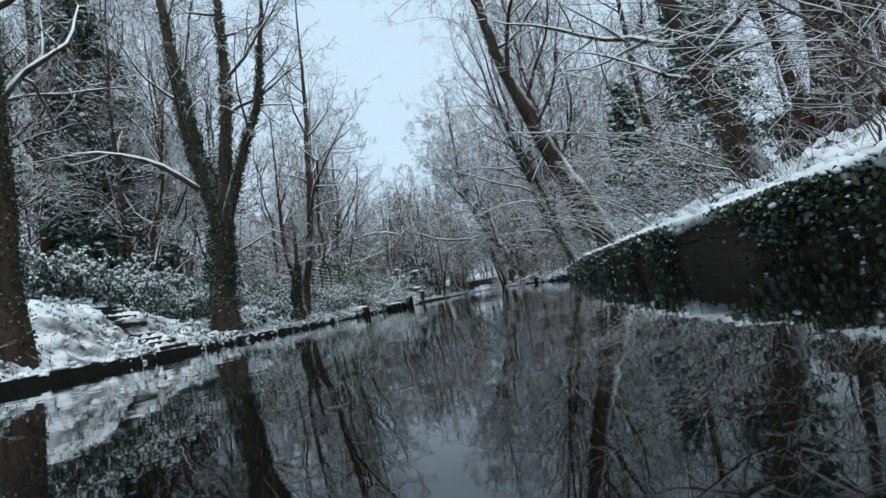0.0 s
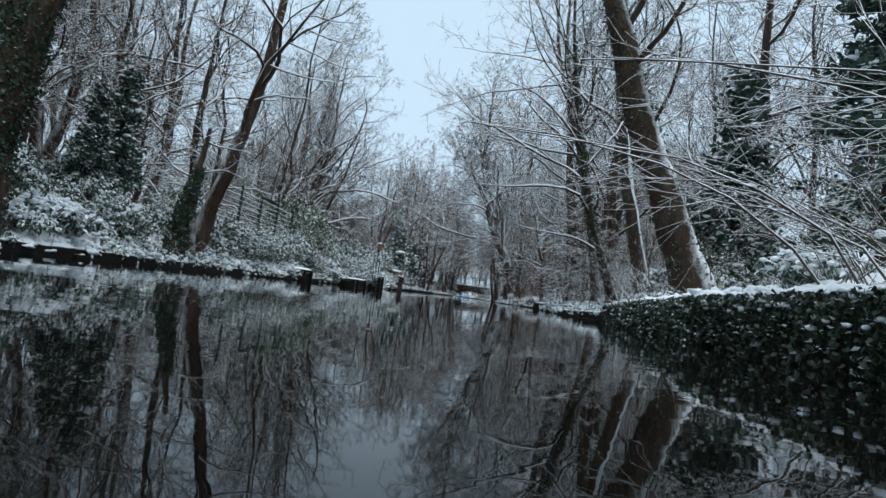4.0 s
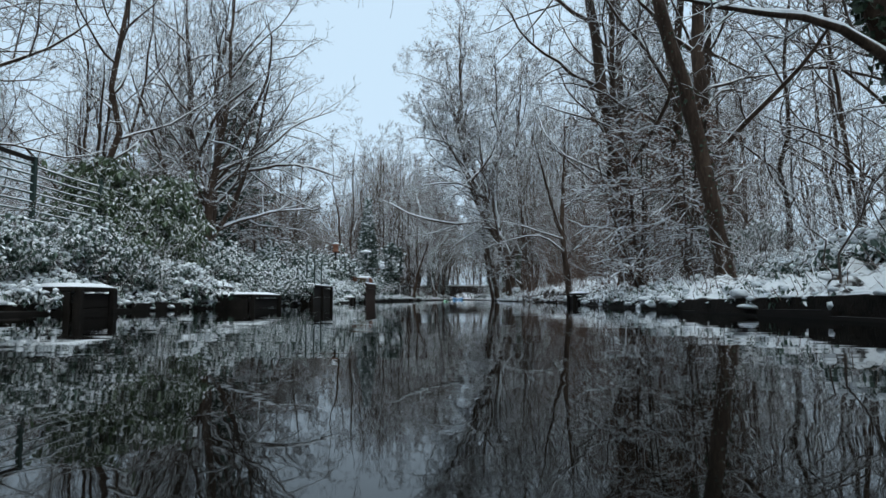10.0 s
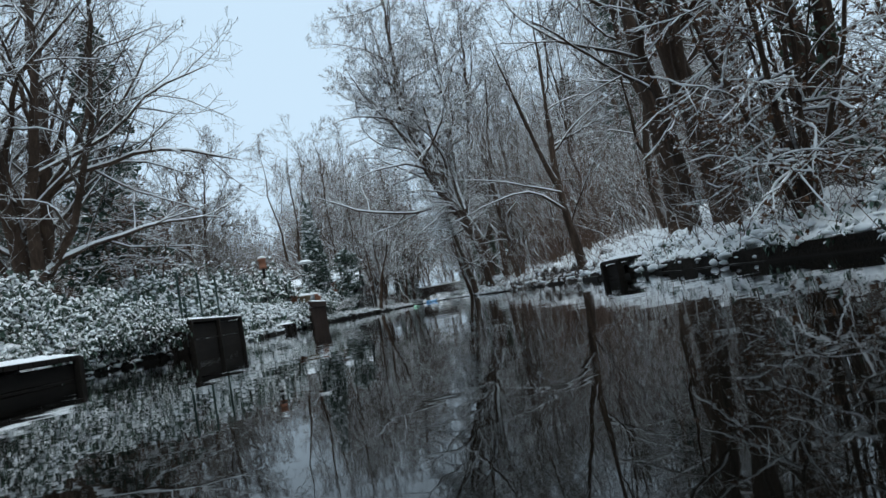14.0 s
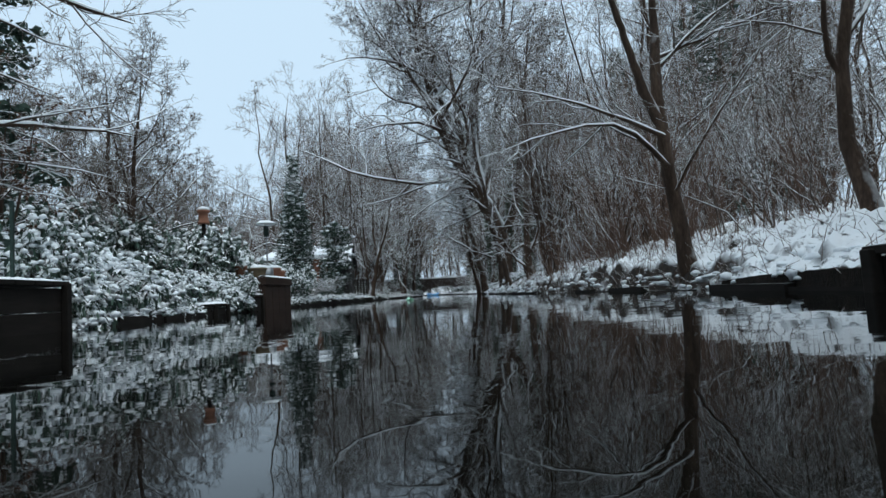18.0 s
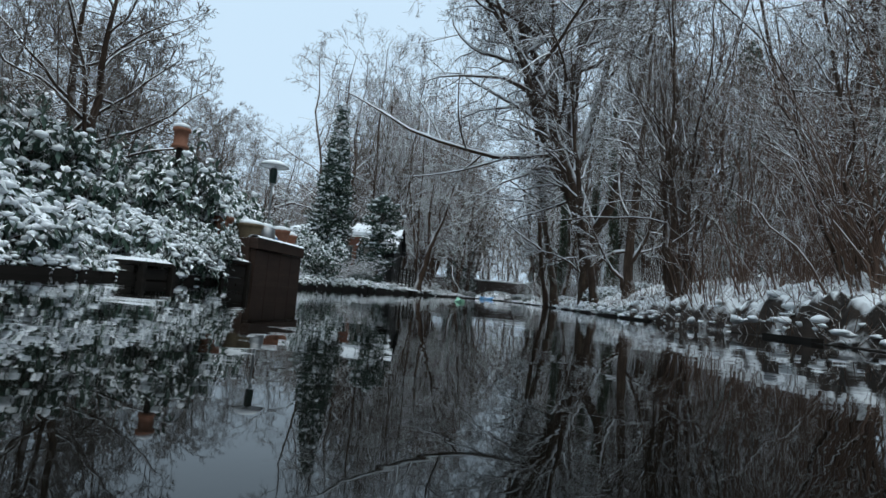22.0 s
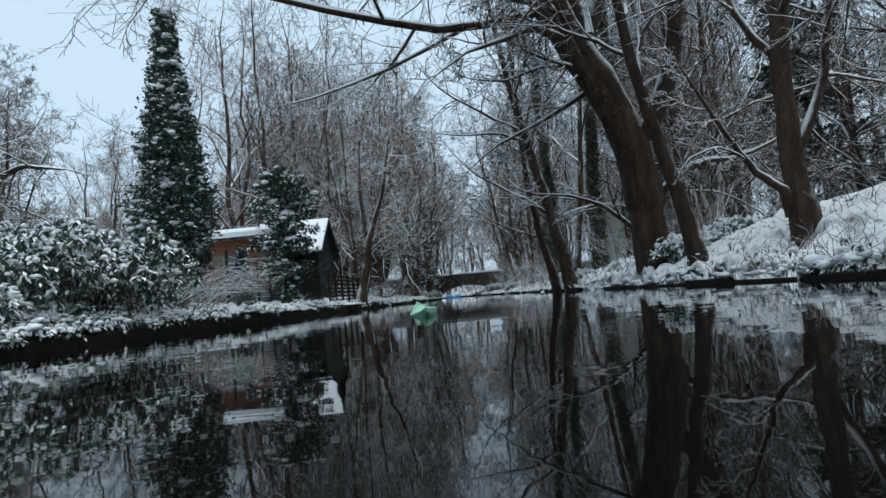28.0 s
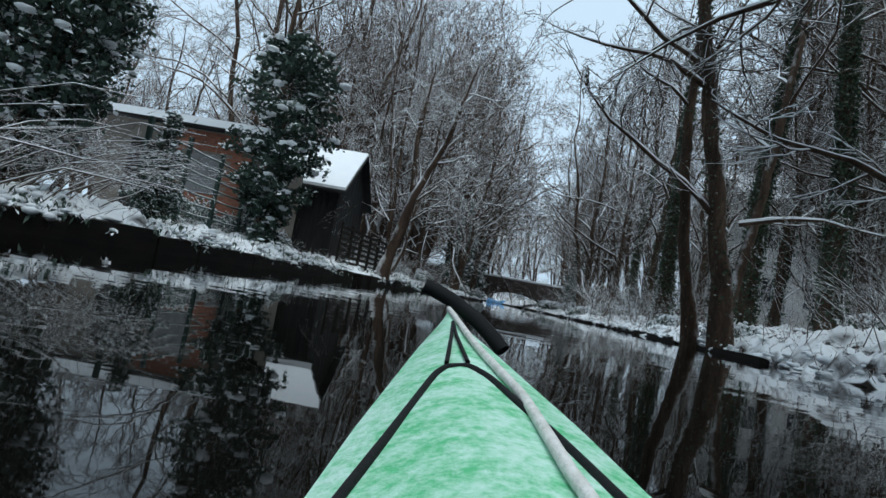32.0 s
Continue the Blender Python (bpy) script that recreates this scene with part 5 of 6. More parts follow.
for x, y, s in ((-8.9, 12.4, 0.75), (-8.2, 13.6, 0.7), (-9.8, 11.2, 0.8), (-7.8, 14.9, 0.6), (-9.0, 15.5, 1.0), (-10.6, 10.0, 0.8), (-7.9, 16.6, 0.6)):
    at(LAUREL, x, y, 97 * y, s, "ivy-like hedge heaped with snow", "hedge", "hedge above the steps")
shrubs(14.5, 30, 0.5, 0.3, 2.4, -1, [LOW, LOW2, LOW2, BRAMBLE, THICKET2, LOW], 0.5, 0.95)
shrubs(15, 22, 1.5, 0.8, 2.6, -1, [LAUREL, THICKET2], 0.4, 0.7)
for x, y, s in ((-5.9, 27.9, 0.6), (-5.5, 28.6, 0.5), (-6.3, 28.4, 0.6), (-6.0, 26.2, 0.55), (-6.2, 25.0, 0.6), (-5.8, 23.6, 0.5), (-6.4, 22.4, 0.6), (-5.4, 29.6, 0.45), (-5.2, 67.6, 0.3), (-5.6, 66.4, 0.35), (-4.9, 68.6, 0.35), (-5.6, 65.0, 0.35)):
    at(LAUREL, x, y, 61 * y, s, SHRUB, "shrub", "frosted shrubs on the bank")
shrubs(64, 71, 1.2, 0.6, 2.2, -1, [BRAMBLE, LOW2], 0.4, 0.6)
shrubs(22, 27, 1.0, 0.6, 1.6, -1, [THICKET2, BRAMBLE], 0.5, 0.7)
shrubs(14, 22, 1.0, 2.2, 6.0, -1, [LAUREL, THICKET, THICKET2, YEW, LOW2], 0.5, 0.9)
shrubs(22, 40, 0.9, 3.2, 7.0, -1, [THICKET, THICKET2, THICKET, LAUREL], 0.5, 0.9)
shrubs(33.8, 36.8, 0.8, 0.3, 1.2, -1, [LOW, LOW2, LOW2, BRAMBLE], 0.5, 0.95)
shrubs(40.6, 48.4, 0.8, 0.4, 1.2, -1, [LOW, LOW2, LOW], 0.5, 0.95)
shrubs(55.8, 58, 0.8, 0.5, 1.2, -1, [LOW, LOW2], 0.5, 0.95)
shrubs(72, 80, 2.2, 1.2, 2.4, -1, [LOW, LOW2, BRAMBLE, THICKET2], 0.45, 0.75)
shrubs(73, 82, 1.6, 2.0, 5.0, -1, [THICKET, LAUREL, THICKET2], 0.5, 0.8)
shrubs(80, 96, 1.2, 0.4, 3.0, -1, [THICKET, LOW, THICKET2], 0.6, 1.0)
shrubs(-4, 21, 1.8, 0.5, 3.0, 1, [THICKET2, BRAMBLE, LOW, BRAMBLE], 0.6, 1.0)
shrubs(20, 26, 0.6, 0.4, 2.6, 1, [THICKET2, BRAMBLE, LOW, LAUREL, THICKET2], 0.5, 0.9)
shrubs(26, 34, 0.9, 0.4, 2.6, 1, [THICKET2, BRAMBLE, LOW, BRAMBLE], 0.5, 0.8)
shrubs(24, 42, 1.2, 2.5, 7.0, 1, [THICKET, THICKET2, LAUREL], 0.7, 1.1)
shrubs(41, 51, 1.2, 0.7, 3.4, 1, [RODS, RODS, BRAMBLE, RODS], 0.5, 0.95, "leaning russet willow rods in the snow", "willow", "willow rods on the slope")
shrubs(41, 51, 0.9, 0.5, 4.2, 1, [STOOL, STOOL, RODS, BRAMBLE], 0.6, 1.1, "leaning russet willow rods in the snow", "willow", "willow rods on the slope")
shrubs(45, 51, 2.0, 0.9, 2.2, 1, [COPPICE, RUSSET, RUSSET], 0.7, 0.95, "many-stemmed coppiced shrub with bare snowy stems", "coppice", "coppice on the slope")
shrubs(40, 51, 3.4, 3.0, 6.0, 1, [COPPICE, RUSSET, RUSSET], 0.5, 0.75, "many-stemmed coppiced shrub with bare snowy stems", "coppice", "coppice on the slope")
for x, y, s in ((4.9, 50.6, 0.8), (5.2, 51.9, 0.85)):
    at(CLUMP, x, y, 70 * y, s, "dark many-stemmed coppice with thick bare stems", "coppice", "coppice on the slope")
shrubs(60, 94, 1.3, 0.5, 3.0, 1, [BRAMBLE, THICKET, LOW, THICKET2], 0.6, 1.0)
shrubs(56, 78, 1.1, 7.5, 14.0, 1, [THICKET, THICKET2, RUSSET], 1.3, 2.0, "tangled bare thicket behind the bank", "thicket", "thickets behind the bank")
wood(54, 76, 1.6, 9.0, 18.0, 1, [FAR, FAR2, IVY_POLE, SPRUCE], 0.8, 1.1)
shrubs(66, 94, 2.2, 3.0, 7.0, 1, [THICKET, THICKET2, COPPICE], 0.7, 1.0)
shrubs(99, 140, 3.0, 0.5, 4.0, 1, [THICKET, THICKET2], 1.0, 1.3)
shrubs(99, 140, 3.0, 0.5, 4.0, -1, [THICKET, THICKET2], 1.0, 1.3)

for x, y, k_ in ((-4.75, 48.9, 0.55), (-5.2, 49.4, 0.6), (-4.9, 47.8, 0.45), (-5.6, 48.6, 0.7)):
    at(LAUREL, x, y, 80 * y, k_, SHRUB, "shrub", "garden shrubs")
for x, y, k_ in ((-6.0, 42.4, 1.2), (-5.5, 43.2, 1.2), (-5.9, 44.2, 1.3), (-5.3, 44.6, 1.1), (-6.4, 45.0, 1.4), (-5.1, 42.0, 1.0), (-5.6, 46.6, 1.1), (-5.4, 47.6, 1.1)):
    at(MOUND, x, y, 80 * y, k_, "low mounded shrub thick with snow", "shrub", "snowed-in mounds in the garden")

for x, y, k_ in ((-4.95, 30.1, 0.9), (-5.35, 30.0, 1.0), (-4.8, 29.7, 0.7), (-5.7, 29.9, 1.1)):
    at(LOW, x, y, 80 * y, k_, "low shrub thick with snow beside the dock", "shrub", "snowed-in shrubs by the dock")
for x, y, k_ in ((-4.75, 48.35, 0.75), (-5.0, 48.0, 0.9), (-4.85, 48.9, 0.7)):
    at(MOUND, x, y, 80 * y, k_, "low mounded shrub thick with snow", "shrub", "snowed-in mounds in the garden")
at(CONE, -4.35, 40.35, 0, 0.85, "tall conical evergreen heaped with snow", "shrub")
at(CONE, -4.8, 40.8, 130, 0.8, "tall conical evergreen heaped with snow", "shrub")
at(YEW, 6.9, 22.2, 40, 1.25, "dark evergreen with snow on its boughs behind the trunk")
for x, y in ((-4.75, 48.7), (-4.6, 49.2)):
    LOW2.plant(x, y, 0.55, 80 * y, 0.6, "ivy heaped with snow on the timber box", "ivy", "ivy on the timber box")

# ---- docks, walls and garden things on the left bank ----


def dock(x0, y0, x1, y1, top, label, posts=0, boards=5):
    """A small landing stage: posts, a dark front of boards and a deck under snow."""
    root = thing("dock", label, "dock", pose(0, 0, 0))
    w = (y1 - y0) / boards
    for i in range(boards):
        bm_ = box(bmesh.new(), x0, y0 + i * w + 0.006, top - 0.06, x1, y0 + (i + 1) * w - 0.006, top, 0.008)
        part("deck_board", bm_, TIMBER, root)
    h = (top - 0.08 + 0.25) / 3
    for i in range(3):
        part("front_board", box(bmesh.new(), x1 - 0.09, y0 + 0.05, -0.25 + i * h, x1 - 0.05, y1 - 0.05, -0.25 + (i + 1) * h - 0.01, 0.006), TIMBER, root)
    for y in np.linspace(y0 + 0.08, y1 - 0.08, max(2, int((y1 - y0) / 1.2) + 1)):
        part("post", box(bmesh.new(), x1 - 0.05, y - 0.05, -0.6, x1 + 0.04, y + 0.05, top - 0.02, 0.012), TIMBER, root)
    part("side_board", box(bmesh.new(), x0, y0 + 0.01, -0.2, x1 - 0.1, y0 + 0.05, top - 0.07, 0.006), TIMBER, root)
    rr = random.Random(int(y0 * 10))
    bm_ = bmesh.new()
    nx, ny = 8, max(8, int((y1 - y0) * 6))
    g = [[bm_.verts.new((x0 + (x1 - x0) * i / nx, y0 + (y1 - y0) * j / ny, top + (0.004 if i in (0, nx) or j in (0, ny) else 0.055 + rr.uniform(-0.015, 0.015)))) for j in range(ny + 1)] for i in range(nx + 1)]
    for i in range(nx):
        for j in range(ny):
            bm_.faces.new((g[i][j], g[i + 1][j], g[i + 1][j + 1], g[i][j + 1])).smooth = True
    part("snow_cover", bm_, SNOW_MAT, root, "soft layer of fresh snow")
    for i in range(posts):
        y = y0 + (i + 0.25) * (y1 - y0) / posts
        part("rail_post", box(bmesh.new(), x1 - 0.25, y, top, x1 - 0.21, y + 0.04, top + 1.0 + 0.05 * (i % 2), 0.006), GREEN_METAL, root)
    return root


dock(-6.1, 26.3, -4.85, 27.3, 0.50, "small dark timber landing stage under snow")
dock(-5.1, 30.6, -3.8, 32.7, 0.42, "low dark timber dock with snow on its deck", boards=9)
dock(-6.0, 36.6, -3.95, 39.8, 0.78, "dark walled terrace over the water with thin posts", posts=3, boards=9)
dock(-5.3, 46.2, -4.3, 47.2, 0.40, "low landing stage of snow-covered boards")
dock(-5.3, 48.75, -4.25, 50.2, 0.62, "dark timber box at the bank grown over with ivy")
dock(-4.2, 70.8, -3.1, 72.2, 0.36, "small dark jetty below the hut")
dock(3.95, 34.75, 5.3, 35.75, 0.44, "dark timber landing stage under a slab of snow", boards=4).matrix_world = pose(9.25, 70.5, 0, 0, 0, 180)


def log_seat(m, length, label):
    root = thing("garden_bench", label, "bench", m)
    part("seat", box(bmesh.new(), 0, -0.25, 0.34, length, 0.25, 0.42, 0.02), TIMBER, root)
    for x in (0.15, length - 0.25):
        part("leg", box(bmesh.new(), x, -0.2, 0, x + 0.1, 0.2, 0.34, 0.01), TIMBER, root)
    bm_ = bmesh.new()
    n_ = 24
    rings = []
    for i in range(n_ + 1):
        x = length * i / n_
        s = 0.35 if i in (0, n_) else 1
        rings.append([bm_.verts.new((x, 0.25 * math.cos(a), 0.418 + s * (0.14 + 0.02 * math.sin(i * 1.9)) * math.sin(a))) for a in np.linspace(0, math.pi, 9)])
    for a, c in zip(rings, rings[1:]):
        for i in range(8):
            bm_.faces.new((a[i], a[i + 1], c[i + 1], c[i])).smooth = True
    part("snow_cover", bm_, SNOW_MAT, root, "thick roll of snow")
    return root


log_seat(pose(-5.25, 30.3, 0.2, 0, 0, 88), 2.2, "low garden bench buried under a roll of snow")

# steps up the bank
steps = thing("garden_steps", "timber garden steps half covered with snow", "steps", pose(-6.22, 11.75, 0, 0, 0, 178))
for i in range(8):
    gz = min(height(-6.27 - i * 0.205, 11.55), height(-6.27 - i * 0.205, 11.95), height(-6.27 - i * 0.205, 11.35))
    part("riser", box(bmesh.new(), i * 0.205, -0.5, gz - 0.2, i * 0.205 + 0.06, 0.5, gz + 0.065, 0.012), TIMBER, steps)
    part("tread", box(bmesh.new(), i * 0.205 + 0.062, -0.46, gz - 0.2, i * 0.205 + 0.203, 0.46, gz + 0.05, 0.02), SNOW_MAT, steps, "tread under snow")

# wire fence on the left bank


def fence_panel(a, c, z, tall, label, wires=9, ends=True):
    """Two posts with horizontal wires between them."""
    root = thing("wire_fence", label, "fence", pose(0, 0, 0), group="fence panels on the bank")
    ax, ay, cx, cy = *a, *c
    for x, y in ((ax, ay), (cx, cy)) if ends else ((cx, cy),):
        part("post", box(bmesh.new(), x - 0.035, y - 0.035, z - 0.4, x + 0.035, y + 0.035, z + tall + 0.08, 0.008), GREEN_METAL, root)
    for i in range(wires):
        zz = z + tall * (i + 0.5) / wires
        P = np.array([[[ax, ay, zz], [(ax + cx) / 2, (ay + cy) / 2, zz - 0.015], [cx, cy, zz]]])
        part("wire", arrays_mesh("wire", *tubes(P, np.full((1, 3), 0.02), 5), TWIG_WIRE), None, root)
    return root


TWIG_WIRE = surface("snowy_wire", [(0.3, (0.03, 0.06, 0.045)), (0.7, (0.06, 0.09, 0.075))], 5, rough=0.5, snow=(-0.1, 0.3), wobble=0.2, snow_scale=1.5, bumps=0.1)
FENCE = [(-6.46, 22.3), (-6.44, 24.1), (-6.43, 25.8), (-6.42, 27.5), (-6.40, 29.3), (-6.40, 31.5)]
for i, (a, c) in enumerate(zip(FENCE, FENCE[1:])):
    fence_panel(a, c, 1.25, 1.35, "dark green wire fence lined with snow", ends=i == 0)
part("rail", box(bmesh.new(), -6.47, 25.84, 2.60, -6.39, 27.46, 2.66, 0.01), TIMBER, tagged(thing("fence_rail", "dark wooden rail with snow on the fence", "rail"), ""))
for i in range(7):
    y = 36.0 + 0.9 * i
    fence_panel((-5.9, y), (-5.9, y + 0.9), 0.75, 0.8, "thin garden fence lined with snow", 5, i == 0)
for i in range(4):
    y = 63.8 + 1.15 * i
    fence_panel((-5.2 + 0.03 * i, y), (-5.17 + 0.03 * i, y + 1.15), 0.75, 1.25, "dark trellis fence with snow", 7, i == 0)
# rustic fence above the stone wall
for i in range(5):
    a, c = (6.4 - 0.16 * i, 3.8 + 1.3 * i), (6.4 - 0.16 * (i + 1), 3.8 + 1.3 * (i + 1))
    root = thing("rustic_fence", "rustic wooden rail fence on the slope with snow", "fence", group="rustic fence on the slope")
    z = height(*a) - 0.05
    for zz in (0.35, 0.75):
        P = np.array([[[*a, z + zz], [(a[0] + c[0]) / 2, (a[1] + c[1]) / 2, z + zz + 0.02], [*c, height(*c) + zz]]])
        part("rail", arrays_mesh("rail", *tubes(P, np.full((1, 3), 0.05), 8), BARK), None, root)
    for k in range(9):
        f = k / 9
        x, y, zz = a[0] + (c[0] - a[0]) * f, a[1] + (c[1] - a[1]) * f, z + (height(*c) - z) * f
        part("paling", box(bmesh.new(), x - 0.03, y - 0.03, zz - 0.1, x + 0.03, y + 0.03, zz + 0.92, 0.008), BARK, root)

# the pot wall
wall = thing("planter_wall", "brown panelled planter wall standing in the water", "wall", pose(0, 0, 0))
A, C = Vector((-4.21, 50.3, 0)), Vector((-4.07, 53.1, 0))
along_dir = (C - A).normalized()
out = Vector((along_dir.y, -along_dir.x, 0))
ang = math.degrees(math.atan2(along_dir.y, along_dir.x))
L = (C - A).length
for i in range(4):
    p = part("panel", box(bmesh.new(), i * L / 4 + 0.005, 0.0, -0.4, (i + 1) * L / 4 - 0.005, 0.12, 0.93, 0.01), BROWN_WOOD, wall)
    p.matrix_local = pose(A.x, A.y, 0, 0, 0, ang)
for nm, bx in (("cap_rail", (-0.04, -0.05, 0.935, L + 0.04, 0.22, 1.18, 0.015)), ("core", (0.02, 0.125, -0.4, L - 0.02, 1.9, 1.12, 0.0))):
    p = part(nm, box(bmesh.new(), *bx), BROWN_WOOD, wall)
    p.matrix_local = pose(A.x, A.y, 0, 0, 0, ang)
p = part("end_panel", box(bmesh.new(), -0.06, 0.13, -0.4, 0.015, 1.95, 1.15, 0.01), BROWN_WOOD, wall)
p.matrix_local = pose(A.x, A.y, 0, 0, 0, ang)
part("ledge", box(bmesh.new(), -5.9, 49.62, -0.3, -4.58, 50.28, 1.12, 0.015), BROWN_WOOD, wall)
bm = bmesh.new()
nx = 60
rng = random.Random(12)
rows_ = []
for i in range(nx + 1):
    x = -0.05 + (L + 0.1) * i / nx
    rows_.append([bm.verts.new((x, -0.06 + 0.05 * j + (0.0 if j else rng.uniform(-0.01, 0.01)), 1.184 + (0.045 + rng.uniform(-0.012, 0.012) if 0 < j < 5 else 0.0))) for j in range(6)])
for a, c in zip(rows_, rows_[1:]):
    for j in range(5):
        bm.faces.new((a[j], c[j], c[j + 1], a[j + 1])).smooth = True
p = part("snow_cover", bm, SNOW_MAT, wall, "thin cap of snow")
p.matrix_local = pose(A.x, A.y, 0, 0, 0, ang)


def pot(x, y, z, r, h, label, clay=TERRACOTTA):
    root = thing("flower_pot", label, "flower pot", pose(x, y, z), group="flower pots on the wall")
    bm_ = lathe([(r * 0.66, 0), (r * 0.70, 0.01), (r * 0.92, h * 0.78), (r * 1.0, h * 0.79), (r * 1.03, h * 0.98), (r * 0.99, h), (r * 0.90, h * 0.97)])
    part("body", bm_, clay, root)
    part("snow_cap", lathe([(r * 0.97, h * 0.96), (r * 1.0, h + 0.02), (r * 0.8, h + 0.07), (r * 0.3, h + 0.10), (r * 0.02, h + 0.105)]), SNOW_MAT, root, "rounded cap of snow")
    return root


PT = "weathered terracotta flower pot capped with snow"
for x, y, r, h in ((-4.85, 49.95, 0.21, 0.42), (-4.45, 51.25, 0.23, 0.38), (-4.40, 52.25, 0.23, 0.43), (-4.36, 52.85, 0.19, 0.36), (-5.55, 50.0, 0.18, 0.34)):
    pot(x, y, 1.12, r, h, PT)
MOSSY = surface("mossy_clay", [(0.3, (0.10, 0.075, 0.045)), (0.7, (0.21, 0.165, 0.105))], 7, rough=0.9, snow=(0.75, 0.95), wobble=0.2, bumps=0.4)
pot(-4.5, 50.55, 1.12, 0.29, 0.36, "wide pale mossy flower pot capped with snow", MOSSY)
GLAZE = surface("blue_glaze", [(0.3, (0.05, 0.16, 0.36)), (0.7, (0.10, 0.26, 0.50))], 8, rough=0.25, snow=(0.7, 0.95), wobble=0.2, bumps=0.1)
q = A + along_dir * 1.65 - out * 0.38
bowl = thing("glazed_bowl", "small blue glazed bowl filled with snow", "bowl", pose(q.x, q.y, 1.12))
part("body", lathe([(0.08, 0), (0.09, 0.012), (0.14, 0.14), (0.15, 0.2), (0.14, 0.2)]), GLAZE, bowl)
part("snow_cap", lathe([(0.138, 0.19), (0.135, 0.22), (0.08, 0.27), (0.02, 0.285)]), SNOW_MAT, bowl, "rounded cap of snow")
q = A + along_dir * 0.72 - out * 0.75
jug = thing("metal_jug", "grey metal jug among the flower pots", "jug", pose(q.x, q.y, 1.12))
part("body", lathe([(0.13, 0), (0.14, 0.02), (0.14, 0.32), (0.11, 0.4), (0.12, 0.46), (0.11, 0.46)]), METAL, jug)
P = np.array([[[0.13, 0, 0.12], [0.22, 0, 0.18], [0.23, 0, 0.32], [0.12, 0, 0.40]]])
part("handle", arrays_mesh("handle", *tubes(P, np.full((1, 4), 0.012), 8), METAL), None, jug)
heater = thing("patio_heater", "grey mushroom-shaped patio heater with snow on its dish", "patio heater", pose(-4.35, 51.2, 1.12) @ Matrix.Diagonal((0.82, 0.82, 0.71, 1.0)))
part("base", lathe([(0.23, 0), (0.24, 0.02), (0.22, 0.5), (0.12, 0.56), (0.05, 0.58)]), METAL, heater)
part("pole", lathe([(0.03, 0.55), (0.03, 2.05)], 10), METAL, heater)
part("burner", lathe([(0.03, 2.0), (0.10, 2.02), (0.11, 2.4), (0.09, 2.5), (0.02, 2.56)]), GREEN_METAL, heater)
part("dish", lathe([(0.05, 2.66), (0.30, 2.62), (0.42, 2.55), (0.425, 2.56), (0.30, 2.65), (0.06, 2.70), (0.01, 2.70)], 28), METAL, heater)
part("snow_cap", lathe([(0.40, 2.575), (0.36, 2.66), (0.22, 2.74), (0.05, 2.77)], 24), SNOW_MAT, heater, "cap of snow")
post = thing("chimney_pot", "red clay chimney pot on a post among the shrubs", "chimney pot", pose(-5.75, 49.5, 0.5))
part("post", box(bmesh.new(), -0.05, -0.05, -0.2, 0.05, 0.05, 2.35, 0.01), TIMBER, post)
part("pot", lathe([(0.17, 2.35), (0.17, 2.4), (0.14, 2.42), (0.14, 2.68), (0.18, 2.7), (0.18, 2.76), (0.12, 2.77)]), TERRACOTTA, post)
part("snow_cap", lathe([(0.175, 2.765), (0.15, 2.84), (0.05, 2.88)]), SNOW_MAT, post)

# ---- buildings ----


def snow_roof(pts, thick, name, material, parent):
    """A sloping slab given by its four upper corners."""
    bm_ = bmesh.new()
    t_ = [bm_.verts.new(p_) for p_ in pts]
    b_ = [bm_.verts.new((p_[0], p_[1], p_[2] - thick)) for p_ in pts]
    bm_.faces.new(t_)
    bm_.faces.new(list(reversed(b_)))
    for i in range(4):
        j = (i + 1) % 4
        bm_.faces.new((t_[i], b_[i], b_[j], t_[j]))
    bmesh.ops.recalc_face_normals(bm_, faces=bm_.faces)
    return part(name, bm_, material, parent)


hut = thing("garden_hut", "black boarded garden hut with a snowy gabled roof", "hut", pose(0, 0, 0))
X0, X1, Y0, Y1, ZE, ZR, ZB = -7.2, -4.6, 72.6, 76.2, 2.85, 4.22, 0.3
YM = (Y0 + Y1) / 2
nb = 17
for i in range(nb):
    y = Y0 + (Y1 - Y0) * i / nb
    yc = y + (Y1 - Y0) / nb / 2
    top = ZE + (ZR - ZE) * (1 - abs(yc - YM) / (YM - Y0)) - 0.05
    part("board", box(bmesh.new(), X1 - 0.03, y + 0.004, ZB, X1 + 0.008 * (i % 2), y + (Y1 - Y0) / nb - 0.004, top), BLACK_WOOD, hut)
for i in range(11):
    x = X0 + (X1 - X0 - 0.03) * i / 11
    part("board", box(bmesh.new(), x + 0.004, Y0 - 0.008 * (i % 2), ZB, x + (X1 - X0 - 0.03) / 11 - 0.004, Y0 + 0.03, ZE), BLACK_WOOD, hut)
part("inner_wall", box(bmesh.new(), X0, Y0 + 0.04, ZB, X1 - 0.04, Y1, ZE - 0.02), BLACK_WOOD, hut)
ov = 0.25
for s, ye in ((-1, Y0 - ov), (1, Y1 + ov)):
    ze = ZE - ov * (ZR - ZE) / (YM - Y0)
    snow_roof([(X0 - ov, ye, ze), (X1 + ov, ye, ze), (X1 + ov, YM, ZR), (X0 - ov, YM, ZR)], 0.07, "roof", BLACK_WOOD, hut)
    snow_roof([(X0 - ov + 0.02, ye + s * -0.05, ze + 0.12), (X1 + ov - 0.04, ye + s * -0.05, ze + 0.12), (X1 + ov - 0.04, YM, ZR + 0.09), (X0 - ov + 0.02, YM, ZR + 0.09)], 0.085, "snow_cover", SNOW_MAT, hut)
